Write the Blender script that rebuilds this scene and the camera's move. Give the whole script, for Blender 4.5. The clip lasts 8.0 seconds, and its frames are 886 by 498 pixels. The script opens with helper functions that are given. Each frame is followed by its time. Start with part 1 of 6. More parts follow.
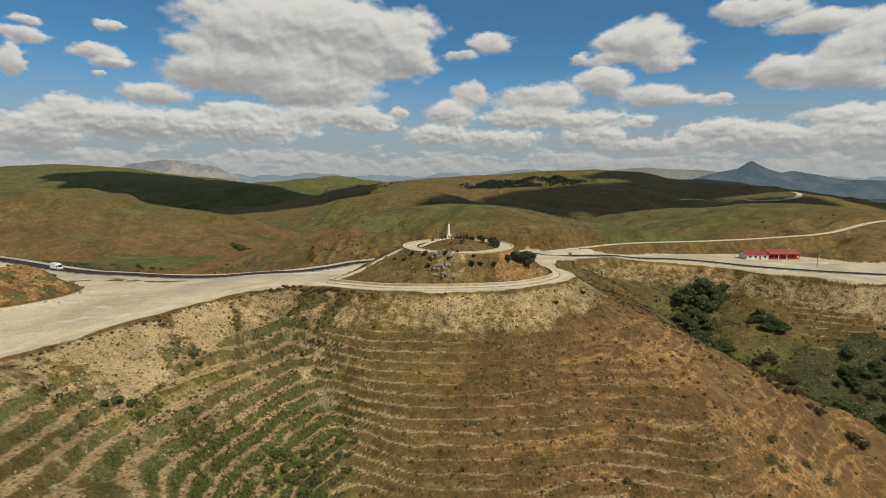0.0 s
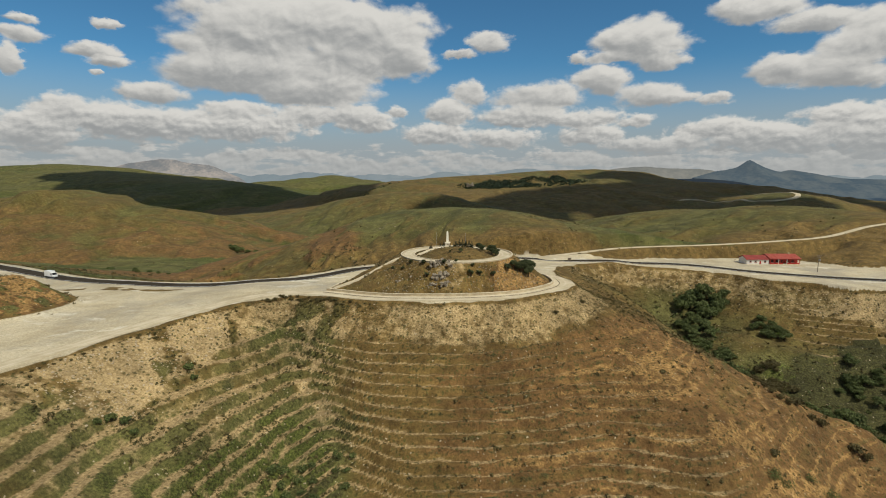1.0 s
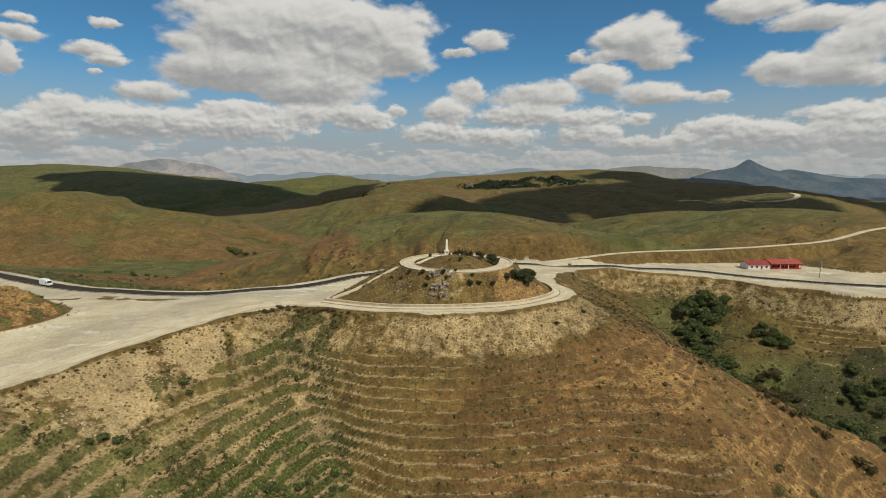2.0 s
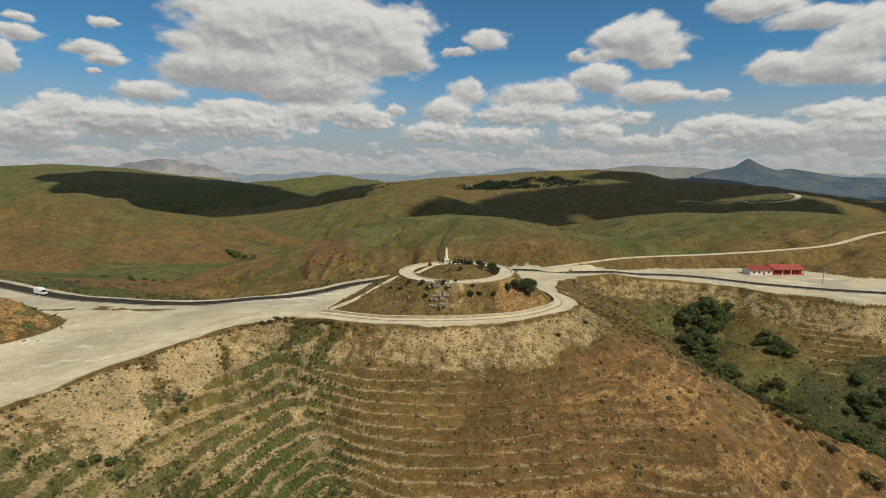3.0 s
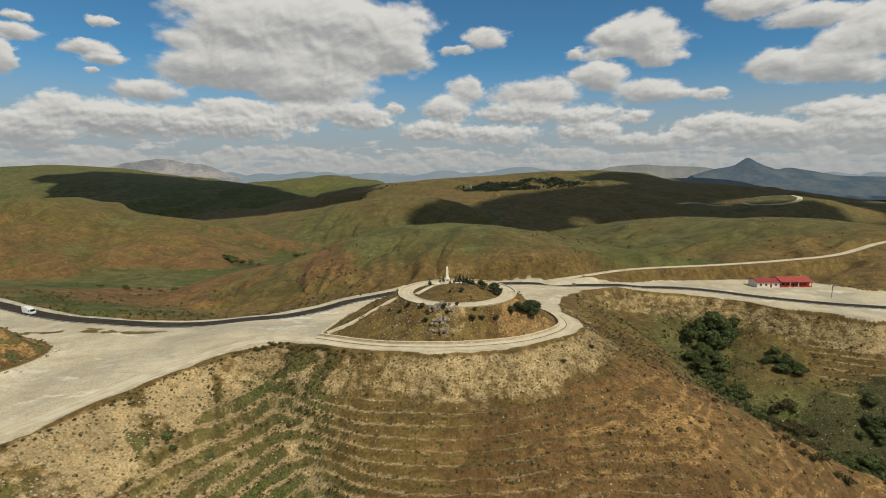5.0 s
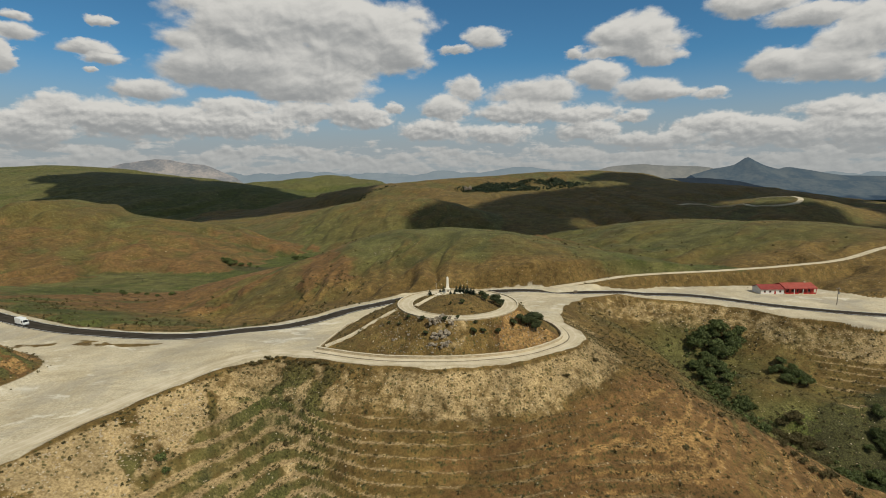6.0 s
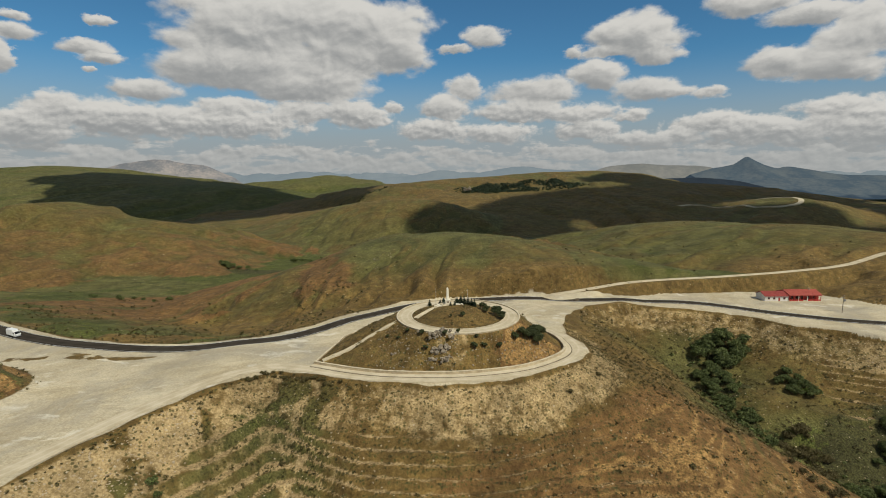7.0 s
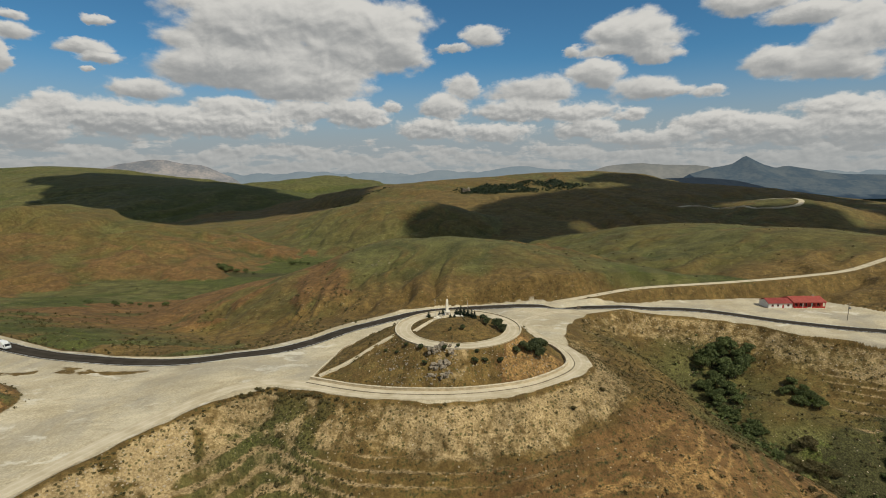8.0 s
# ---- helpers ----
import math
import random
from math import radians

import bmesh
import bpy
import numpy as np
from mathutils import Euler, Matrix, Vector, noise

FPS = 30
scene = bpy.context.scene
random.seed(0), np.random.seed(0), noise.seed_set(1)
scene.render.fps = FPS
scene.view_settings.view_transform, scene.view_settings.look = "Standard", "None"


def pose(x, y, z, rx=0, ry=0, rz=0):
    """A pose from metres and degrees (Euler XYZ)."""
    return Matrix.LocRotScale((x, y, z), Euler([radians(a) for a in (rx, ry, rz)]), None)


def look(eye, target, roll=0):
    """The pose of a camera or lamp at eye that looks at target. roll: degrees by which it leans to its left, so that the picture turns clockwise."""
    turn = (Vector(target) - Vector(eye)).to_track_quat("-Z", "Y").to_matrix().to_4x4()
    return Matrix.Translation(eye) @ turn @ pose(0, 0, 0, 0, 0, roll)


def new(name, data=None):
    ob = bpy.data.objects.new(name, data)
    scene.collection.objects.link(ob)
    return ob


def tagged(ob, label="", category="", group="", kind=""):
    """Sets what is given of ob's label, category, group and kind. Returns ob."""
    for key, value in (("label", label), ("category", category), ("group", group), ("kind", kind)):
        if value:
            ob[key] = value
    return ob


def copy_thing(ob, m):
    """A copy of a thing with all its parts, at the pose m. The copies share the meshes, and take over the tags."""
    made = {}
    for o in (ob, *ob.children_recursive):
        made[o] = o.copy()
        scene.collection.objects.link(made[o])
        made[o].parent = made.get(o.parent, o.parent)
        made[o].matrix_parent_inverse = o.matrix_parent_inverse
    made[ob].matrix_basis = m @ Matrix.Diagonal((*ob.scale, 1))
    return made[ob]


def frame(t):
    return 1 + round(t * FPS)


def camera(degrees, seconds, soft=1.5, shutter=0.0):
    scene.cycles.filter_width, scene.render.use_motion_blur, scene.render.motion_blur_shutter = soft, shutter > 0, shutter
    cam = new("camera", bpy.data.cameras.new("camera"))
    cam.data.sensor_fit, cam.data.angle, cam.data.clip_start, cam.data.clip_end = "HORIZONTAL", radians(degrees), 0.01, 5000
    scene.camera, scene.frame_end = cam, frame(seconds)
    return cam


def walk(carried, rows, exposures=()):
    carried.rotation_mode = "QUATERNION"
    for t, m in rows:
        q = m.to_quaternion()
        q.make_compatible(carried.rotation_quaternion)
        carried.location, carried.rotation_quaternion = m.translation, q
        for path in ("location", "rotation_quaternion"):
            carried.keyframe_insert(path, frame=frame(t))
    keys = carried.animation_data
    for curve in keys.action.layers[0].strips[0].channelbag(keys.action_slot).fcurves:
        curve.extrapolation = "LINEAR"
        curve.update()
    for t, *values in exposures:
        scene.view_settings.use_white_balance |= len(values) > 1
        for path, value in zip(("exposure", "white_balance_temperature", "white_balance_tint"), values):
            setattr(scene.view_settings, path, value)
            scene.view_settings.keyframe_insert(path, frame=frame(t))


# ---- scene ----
cam = camera(82.0, 8.0, soft=1.0)
ROWS = [
    (0.0, 0.000, 0.000, 36.000, 0.000, -8.140, 0.000),
    (0.5, 0.037, 1.097, 37.554, -0.089, -8.204, 0.028),
    (1.0, 0.046, 2.293, 39.120, -0.163, -8.262, 0.055),
    (1.5, 0.031, 3.585, 40.696, -0.223, -8.317, 0.083),
    (3.0, -0.126, 8.011, 45.481, -0.344, -8.456, 0.169),
    (3.5, -0.206, 9.660, 47.092, -0.371, -8.497, 0.199),
    (4.0, -0.293, 11.389, 48.708, -0.395, -8.535, 0.229),
    (4.5, -0.384, 13.197, 50.330, -0.418, -8.572, 0.260),
    (6.0, -0.651, 19.062, 55.218, -0.499, -8.677, 0.360),
    (6.5, -0.727, 21.154, 56.852, -0.538, -8.711, 0.395),
    (7.0, -0.790, 23.309, 58.487, -0.586, -8.747, 0.432),
    (7.5, -0.838, 25.525, 60.121, -0.644, -8.783, 0.470),
    (8.0, -0.867, 27.798, 61.755, -0.716, -8.822, 0.510),
]
walk(cam, [(t, pose(x, y, z, 90 + pitch, roll, yaw)) for t, x, y, z, yaw, pitch, roll in ROWS], [(0.0, -0.13), (4.9, -0.11), (5.8, -0.18), (8.0, -0.20)])

# ---- light: a high sun and a blue sky with fair-weather cumulus ----
SUN_AZ, SUN_EL = 138.0, 52.0      # degrees clockwise from +y, degrees above the horizon
sun_way = Vector((math.sin(radians(SUN_AZ)) * math.cos(radians(SUN_EL)), math.cos(radians(SUN_AZ)) * math.cos(radians(SUN_EL)), math.sin(radians(SUN_EL))))
sun = new("sun", bpy.data.lights.new("sun", "SUN"))
sun.data.energy, sun.data.angle, sun.data.color = 4.3, radians(0.5), (0.97, 0.925, 0.775)
sun.matrix_world = look(sun_way * 100, (0, 0, 0))

# cumulus puffs: bearing, height above the horizon, half width, half height, in degrees
GREAT_CLOUD = [(-13.9, 15.0, 11.7, 2.8), (-19.5, 12.8, 7.5, 2.6), (-8.1, 14.2, 7.3, 3.2), (-4.6, 12.2, 3.9, 2.1), (-20.7, 10.5, 6.4, 1.2), (-12.4, 9.4, 4.4, 1.8), (-10.6, 11.4, 4.7, 2.2), (-19.0, 10.0, 9.5, 2.0), (-13.2, 8.6, 5.5, 1.6)]
WEST_BANK = [(-28.8, 7.8, 2.9, 1.0), (-35.7, 5.8, 2.4, 1.2), (-32.2, 5.3, 4.8, 1.4), (-38.0, 4.0, 3.6, 1.6), (-29.5, 4.9, 6.0, 1.5), (-20.9, 6.6, 3.7, 0.8), (-22.1, 5.0, 7.9, 1.4), (-14.3, 6.2, 3.5, 1.1), (-9.5, 6.3, 2.7, 1.3), (-7.5, 5.6, 2.3, 0.9), (-4.9, 6.7, 0.9, 0.5)]
WEST_WISPS = [(-38.0, 11.6, 1.7, 0.7), (-39.1, 9.8, 0.9, 1.3), (-37.9, 12.9, 1.2, 0.3), (-31.8, 13.3, 0.9, 0.3), (-33.3, 11.0, 1.9, 0.5), (-31.7, 10.2, 1.5, 0.4), (-32.9, 9.2, 0.5, 0.2), (5.2, 13.8, 2.0, 1.0), (1.8, 12.6, 1.7, 0.4), (27.6, 7.3, 1.5, 0.5)]
MIDDLE_CLOUD = [(20.6, 13.1, 4.4, 2.0), (17.0, 9.8, 2.7, 1.5), (22.5, 11.2, 2.1, 1.0), (17.7, 11.8, 3.0, 0.6), (21.9, 8.0, 3.3, 1.2), (24.5, 7.6, 2.0, 0.5), (20.4, 5.5, 1.6, 0.6), (14.6, 11.9, 0.8, 0.5)]
MIDDLE_BANK = [(10.6, 8.2, 4.2, 1.4), (9.4, 6.2, 4.9, 1.1), (15.3, 5.8, 3.6, 1.0), (2.9, 8.7, 1.8, 1.3), (0.9, 6.7, 2.6, 1.4), (-0.4, 4.5, 3.7, 1.1), (6.4, 3.9, 4.0, 1.0), (16.0, 4.2, 3.2, 0.9)]
EAST_CLOUD = [(37.8, 10.2, 3.1, 1.6), (33.5, 9.5, 3.3, 1.3), (37.4, 8.5, 3.1, 1.1), (30.9, 14.7, 3.8, 1.0), (35.0, 13.2, 3.3, 0.9), (39.2, 11.3, 2.2, 2.2), (44.0, 10.0, 4.0, 2.5)]
EAST_BANK = [(38.1, 4.9, 3.5, 1.3), (28.2, 4.4, 3.4, 1.2), (32.9, 3.5, 6.2, 1.2), (24.5, 3.2, 3.1, 0.8), (40.0, 3.4, 3.0, 1.7), (21.1, 3.0, 3.8, 0.8)]


class Nodes:
    """A short hand for node trees."""

    def __init__(self, tree):
        self.tree = tree
        tree.nodes.clear()

    def add(self, kind, values=(), **settings):
        node = self.tree.nodes.new(kind)
        for key, value in settings.items():
            setattr(node, key, value)
        for key, value in dict(values).items():
            if isinstance(value, bpy.types.NodeSocket):
                self.tree.links.new(value, node.inputs[key])
            else:
                node.inputs[key].default_value = value
        return node

    def math(self, op, a, b=0.0, c=0.0, clamp=False):
        return self.add("ShaderNodeMath", {0: a, 1: b, 2: c}, operation=op, use_clamp=clamp).outputs[0]

    def vec(self, op, a, b=(0, 0, 0), c=(0, 0, 0)):
        values = {0: a, 1: b, 2: c} if op == "MULTIPLY_ADD" else {0: a, 1: b}
        return self.add("ShaderNodeVectorMath", values, operation=op).outputs["Value" if op in ("LENGTH", "DOT_PRODUCT") else "Vector"]

    def noise(self, vector, scale, detail=4.0, rough=0.55, distort=0.0):
        return self.add("ShaderNodeTexNoise", {"Vector": vector, "Scale": scale, "Detail": detail, "Roughness": rough, "Distortion": distort}).outputs["Fac"]

    def step(self, value, low, high, out_low=0.0, out_high=1.0):
        return self.add("ShaderNodeMapRange", {"Value": value, "From Min": low, "From Max": high, "To Min": out_low, "To Max": out_high}, interpolation_type="SMOOTHSTEP").outputs["Result"]

    def mix(self, fac, a, b, blend="MIX"):
        node = self.add("ShaderNodeMix", data_type="RGBA", blend_type=blend)
        for key, value in ((0, fac), (6, a), (7, b)):
            if isinstance(value, bpy.types.NodeSocket):
                self.tree.links.new(value, node.inputs[key])
            else:
                node.inputs[key].default_value = value if key == 0 else (*value[:3], 1.0)
        return node.outputs[2]

    def join(self, x, y, z=0.0):
        return self.add("ShaderNodeCombineXYZ", {0: x, 1: y, 2: z}).outputs[0]


SKY = 0.10
world = bpy.data.worlds.new("sky")
scene.world = world
world.use_nodes = True
n = Nodes(world.node_tree)
sky = n.add("ShaderNodeTexSky", sky_type="NISHITA", sun_disc=False, sun_elevation=radians(SUN_EL), sun_rotation=radians(SUN_AZ), altitude=1800.0, air_density=1.0, dust_density=0.6, ozone_density=1.0).outputs[0]
sky = n.mix(1.0, sky, (0.40, 0.785, 0.91), "MULTIPLY")
way = n.add("ShaderNodeTexCoord").outputs["Generated"]
xyz = n.add("ShaderNodeSeparateXYZ", {0: way})
bearing = n.math("MULTIPLY", n.math("ARCTAN2", xyz.outputs[0], xyz.outputs[1]), 57.29578)
height = n.math("MULTIPLY", n.math("ARCSINE", xyz.outputs[2]), 57.29578)
flat = n.join(bearing, n.math("MULTIPLY", height, 1.6))
low_down = n.step(height, 4.5, 9.5, 1.0, 0.0)
billow = n.noise(flat, 0.26, 7.0, 0.52, 0.2)
billow = n.math("ADD", n.math("MULTIPLY", billow, n.math("SUBTRACT", 1.0, low_down)), n.math("MULTIPLY", n.noise(flat, 0.62, 7.0, 0.55, 0.2), low_down))
lifted = n.noise(n.vec("ADD", flat, (0.35, 0.8, 0.0)), 0.26, 7.0, 0.52, 0.2)
lifted = n.math("ADD", n.math("MULTIPLY", lifted, n.math("SUBTRACT", 1.0, low_down)), n.math("MULTIPLY", n.noise(n.vec("ADD", flat, (0.20, 0.5, 0.0)), 0.62, 7.0, 0.55, 0.2), low_down))
warp = n.vec("SUBTRACT", n.add("ShaderNodeTexNoise", {"Vector": flat, "Scale": 0.5, "Detail": 6.0, "Roughness": 0.62}).outputs["Color"], (0.5, 0.5, 0.5))
place = n.vec("ADD", n.join(bearing, height), n.vec("MULTIPLY", warp, (2.6, 1.3, 0.0)))
body, weight, lift = None, None, None
for az, el, w, h in GREAT_CLOUD + WEST_BANK + WEST_WISPS + MIDDLE_CLOUD + MIDDLE_BANK + EAST_CLOUD + EAST_BANK:
    near = n.vec("MULTIPLY_ADD", place, (1 / w, 1 / h, 0.0), (-az / w, -el / h, 0.0))
    one = n.math("MULTIPLY", n.math("SUBTRACT", 1.0, n.vec("LENGTH", near)), min(1.0, 0.5 + 0.25 * h))
    body = one if body is None else n.math("SMOOTH_MAX", body, one, 0.15)
    share = n.math("MAXIMUM", n.math("ADD", one, 0.25), 0.0)
    part_up = n.math("MULTIPLY", share, n.vec("DOT_PRODUCT", near, (0.25, 1.0, 0.0)))
    weight = share if weight is None else n.math("ADD", weight, share)
    lift = part_up if lift is None else n.math("ADD", lift, part_up)
# the rest of the sky, outside and above, carries the same broken cumulus
wide = n.noise(n.vec("MULTIPLY", flat, (0.5, 0.7, 1.0)), 0.16, 6.0, 0.55)
away = n.math("MAXIMUM", n.step(n.math("ABSOLUTE", bearing), 43.0, 52.0), n.step(height, 17.5, 24.0))
elsewhere = n.math("SUBTRACT", n.math("MULTIPLY", n.math("SUBTRACT", wide, 0.53), 4.0), n.math("MULTIPLY", n.math("SUBTRACT", 1.0, away), 3.0))
# long low banks towards the horizon
banks = n.noise(n.vec("MULTIPLY", flat, (0.35, 1.1, 1.0)), 0.42, 6.0, 0.6)
banks = n.math("SUBTRACT", n.math("MULTIPLY", n.math("SUBTRACT", banks, 0.45), 3.0), n.step(height, 1.5, 6.0, 0.0, 1.8))
body = n.math("MAXIMUM", n.math("MAXIMUM", body, elsewhere), banks)
thick = n.math("ADD", body, n.math("MULTIPLY", n.math("SUBTRACT", billow, 0.5), 1.15))
thick = n.math("ADD", thick, 0.10)
cover = n.step(thick, -0.12, 0.24)
upward = n.math("DIVIDE", lift, n.math("ADD", weight, 0.05))
lit = n.math("MULTIPLY", n.math("SUBTRACT", billow, lifted), 2.2)
bright = n.step(n.math("ADD", n.math("MULTIPLY", upward, 0.75), n.math("SUBTRACT", lit, n.math("MULTIPLY", thick, 0.30))), -0.85, 0.50)
cloud = n.mix(bright, (0.335 / SKY, 0.345 / SKY, 0.345 / SKY), (0.73 / SKY, 0.715 / SKY, 0.67 / SKY))
haze = n.step(height, 1.5, 12.0, 0.97, 0.0)
clear = n.mix(haze, sky, (0.345 / SKY, 0.38 / SKY, 0.398 / SKY))
cloud = n.mix(n.math("MULTIPLY", n.step(height, 0.0, 5.5, 1.0, 0.0), 0.72), cloud, (0.375 / SKY, 0.395 / SKY, 0.395 / SKY))
colour = n.mix(cover, clear, cloud)
back = n.add("ShaderNodeBackground", {"Color": colour, "Strength": SKY})
n.add("ShaderNodeOutputWorld", {"Surface": back.outputs[0]})


# ---- materials ----
def surface(name, rough=0.9, metal=0.0):
    """A new material: its nodes, its principled shader and its object-space coordinates."""
    m = bpy.data.materials.new(name)
    m.use_nodes = True
    n = Nodes(m.node_tree)
    bsdf = n.add("ShaderNodeBsdfPrincipled", {"Roughness": rough, "Metallic": metal, "Specular IOR Level": 0.25})
    n.add("ShaderNodeOutputMaterial", {"Surface": bsdf.outputs[0]})
    spot = n.add("ShaderNodeNewGeometry").outputs["Position"]
    return m, n, bsdf, spot


def relief(n, bsdf, height, strength=0.5, distance=0.1):
    bump = n.add("ShaderNodeBump", {"Height": height, "Strength": strength, "Distance": distance})
    n.tree.links.new(bump.outputs[0], bsdf.inputs["Normal"])


def put(n, bsdf, colour, key="Base Color"):
    n.tree.links.new(colour, bsdf.inputs[key])


def plain(name, dark, light, scale=2.0, rough=0.85, metal=0.0, bump=0.3, fine=25.0):
    """Two tones mixed at two scales, with fine relief and a little variation from piece to piece."""
    m, n, bsdf, spot = surface(name, rough, metal)
    broad, grain = n.noise(spot, scale, 4.0), n.noise(spot, scale * fine, 3.0, 0.6)
    fac = n.math("ADD", n.math("MULTIPLY", broad, 0.65), n.math("MULTIPLY", grain, 0.35))
    colour = n.mix(n.step(fac, 0.3, 0.7), dark, light)
    each = n.math("MULTIPLY_ADD", n.add("ShaderNodeObjectInfo").outputs["Random"], 0.24, 0.88)
    colour = n.mix(1.0, colour, n.add("ShaderNodeCombineColor", {0: each, 1: each, 2: each}).outputs[0], "MULTIPLY")
    put(n, bsdf, colour)
    relief(n, bsdf, grain, bump, 0.05)
    return m


def ground_material():
    """Dry mountain ground: soil, straw, grass, rust-red earth, gravel and scree, by the zones of the land."""
    m, n, bsdf, spot = surface("ground", 0.95)
    zone = n.add("ShaderNodeVertexColor", layer_name="zone").outputs
    z1 = n.add("ShaderNodeSeparateColor", {0: zone["Color"]}).outputs
    zone2 = n.add("ShaderNodeVertexColor", layer_name="cover").outputs
    z2 = n.add("ShaderNodeSeparateColor", {0: zone2["Color"]}).outputs
    green, rust, gravel, straw, bench, wood_and_shade = z1[0], z1[1], z1[2], z2[0], z2[1], z2[2]
    huge = n.noise(spot, 0.012, 5.0, 0.6)
    big = n.noise(spot, 0.055, 5.0, 0.6, 0.4)
    mid = n.noise(spot, 0.33, 5.0, 0.62)
    small = n.noise(spot, 1.7, 4.0, 0.65)
    tiny = n.noise(spot, 6.5, 3.0, 0.65)
    soil = n.mix(n.step(mid, 0.28, 0.74), (0.094, 0.059, 0.018), (0.188, 0.121, 0.038))
    soil = n.mix(n.math("MULTIPLY", n.step(big, 0.5, 0.68), 0.4), soil, (0.124, 0.074, 0.028))
    # the grass comes and goes in patches at three scales
    patch = n.math("ADD", n.math("ADD", n.math("MULTIPLY", big, 0.4), n.math("MULTIPLY", mid, 0.35)), n.math("MULTIPLY", huge, 0.35))
    amount = n.step(n.math("ADD", patch, n.math("MULTIPLY", green, 0.6)), 0.66, 0.94)
    grass = n.mix(n.step(small, 0.35, 0.65), (0.036, 0.044, 0.009), (0.094, 0.102, 0.023))
    grass = n.mix(n.step(green, 0.80, 1.0), n.mix(n.step(n.math("ADD", n.math("MULTIPLY", small, 0.5), n.math("MULTIPLY", big, 0.5)), 0.38, 0.62), (0.058, 0.058, 0.017), (0.128, 0.118, 0.038)), grass)
    grass = n.mix(n.step(green, 0.40, 0.85), n.mix(n.step(mid, 0.3, 0.7), (0.070, 0.060, 0.016), (0.128, 0.104, 0.032)), grass)
    colour = n.mix(amount, soil, grass)
    red = n.mix(n.step(mid, 0.25, 0.78), (0.104, 0.057, 0.0195), (0.202, 0.111, 0.040))
    colour = n.mix(n.step(n.math("ADD", n.math("MULTIPLY", big, 0.8), rust), 0.72, 1.15), colour, red)
    dry = n.mix(n.step(small, 0.3, 0.68), (0.248, 0.170, 0.076), (0.425, 0.312, 0.158))
    colour = n.mix(n.step(n.math("ADD", straw, n.math("MULTIPLY", n.math("SUBTRACT", mid, 0.5), 2.0)), 0.30, 1.0), colour, dry)
    colour = n.mix(n.math("MULTIPLY", n.step(n.math("ADD", rust, n.math("MULTIPLY", n.math("SUBTRACT", mid, 0.5), 0.5)), 0.86, 1.06), 0.85), colour, n.mix(n.step(small, 0.3, 0.7), (0.21, 0.118, 0.038), (0.41, 0.248, 0.092)))
    path = n.mix(n.step(small, 0.3, 0.7), (0.205, 0.139, 0.063), (0.345, 0.248, 0.124))
    colour = n.mix(n.math("MULTIPLY", n.step(n.math("ADD", bench, n.math("MULTIPLY", n.math("SUBTRACT", mid, 0.5), 1.1)), 0.3, 0.80), 0.95), colour, path)
    # dark undergrowth, plus the painted shade of the cone's terrace risers
    colour = n.mix(n.step(n.math("ADD", wood_and_shade, n.math("MULTIPLY", n.math("SUBTRACT", mid, 0.5), 1.2)), 0.4, 0.7), colour, n.mix(n.step(small, 0.3, 0.7), (0.028, 0.027, 0.010), (0.070, 0.066, 0.022)))
    # dark dots of low scrub and dead tufts on the open slopes
    dots = n.math("MULTIPLY", n.step(tiny, 0.60, 0.70), n.math("SUBTRACT", 0.55, n.math("MULTIPLY", gravel, 0.55)))
    colour = n.mix(dots, colour, (0.050, 0.042, 0.016))
    # single tufts and stones, a stride apart
    tuft = n.add("ShaderNodeTexVoronoi", {"Vector": n.vec("ADD", spot, n.vec("MULTIPLY", n.add("ShaderNodeTexNoise", {"Vector": spot, "Scale": 1.1, "Detail": 2.0}).outputs["Color"], (0.9, 0.9, 0.9))), "Scale": 0.95})
    kind = n.add("ShaderNodeSeparateColor", {0: tuft.outputs["Color"]}).outputs
    spot_on = n.step(tuft.outputs["Distance"], 0.22, 0.44, 1.0, 0.0)
    open_ground = n.math("SUBTRACT", 1.0, gravel)
    dark_tuft = n.math("MULTIPLY", n.math("MULTIPLY", spot_on, n.step(kind[0], 0.45, 0.55)), n.math("MULTIPLY", open_ground, 0.80))
    colour = n.mix(dark_tuft, colour, n.mix(kind[1], (0.040, 0.036, 0.012), (0.076, 0.072, 0.020)))
    stone = n.math("MULTIPLY", n.math("MULTIPLY", n.step(tuft.outputs["Distance"], 0.14, 0.26, 1.0, 0.0), n.step(kind[0], 0.16, 0.12)), n.math("MULTIPLY", open_ground, 0.85))
    colour = n.mix(stone, colour, n.mix(kind[2], (0.25, 0.19, 0.115), (0.46, 0.385, 0.27)))
    pale = n.mix(n.step(n.math("ADD", n.math("MULTIPLY", big, 0.6), n.math("MULTIPLY", small, 0.4)), 0.35, 0.65), (0.375, 0.310, 0.198), (0.540, 0.465, 0.325))
    pale = n.mix(n.math("MULTIPLY", n.step(n.noise(spot, 0.032, 5.0, 0.62, 0.6), 0.42, 0.66), 0.75), pale, (0.320, 0.285, 0.220))
    pale = n.mix(n.math("MULTIPLY", n.step(n.noise(n.vec("MULTIPLY", spot, (0.8, 1.1, 1.0)), 0.11, 5.0, 0.6, 0.5), 0.57, 0.68), 0.75), pale, (0.62, 0.570, 0.460))
    pale = n.mix(n.math("MULTIPLY", n.step(mid, 0.55, 0.75), 0.4), pale, (0.30, 0.22, 0.12))
    colour = n.mix(n.step(n.math("ADD", gravel, n.math("MULTIPLY", n.math("SUBTRACT", mid, 0.5), 0.5)), 0.35, 0.65), colour, pale)
    # broad drifts of thicker and thinner growth
    drift = n.math("ADD", n.math("MULTIPLY", n.noise(spot, 0.10, 5.0, 0.68, 0.5), 0.6), n.math("MULTIPLY", n.noise(spot, 0.028, 5.0, 0.65, 0.8), 0.4))
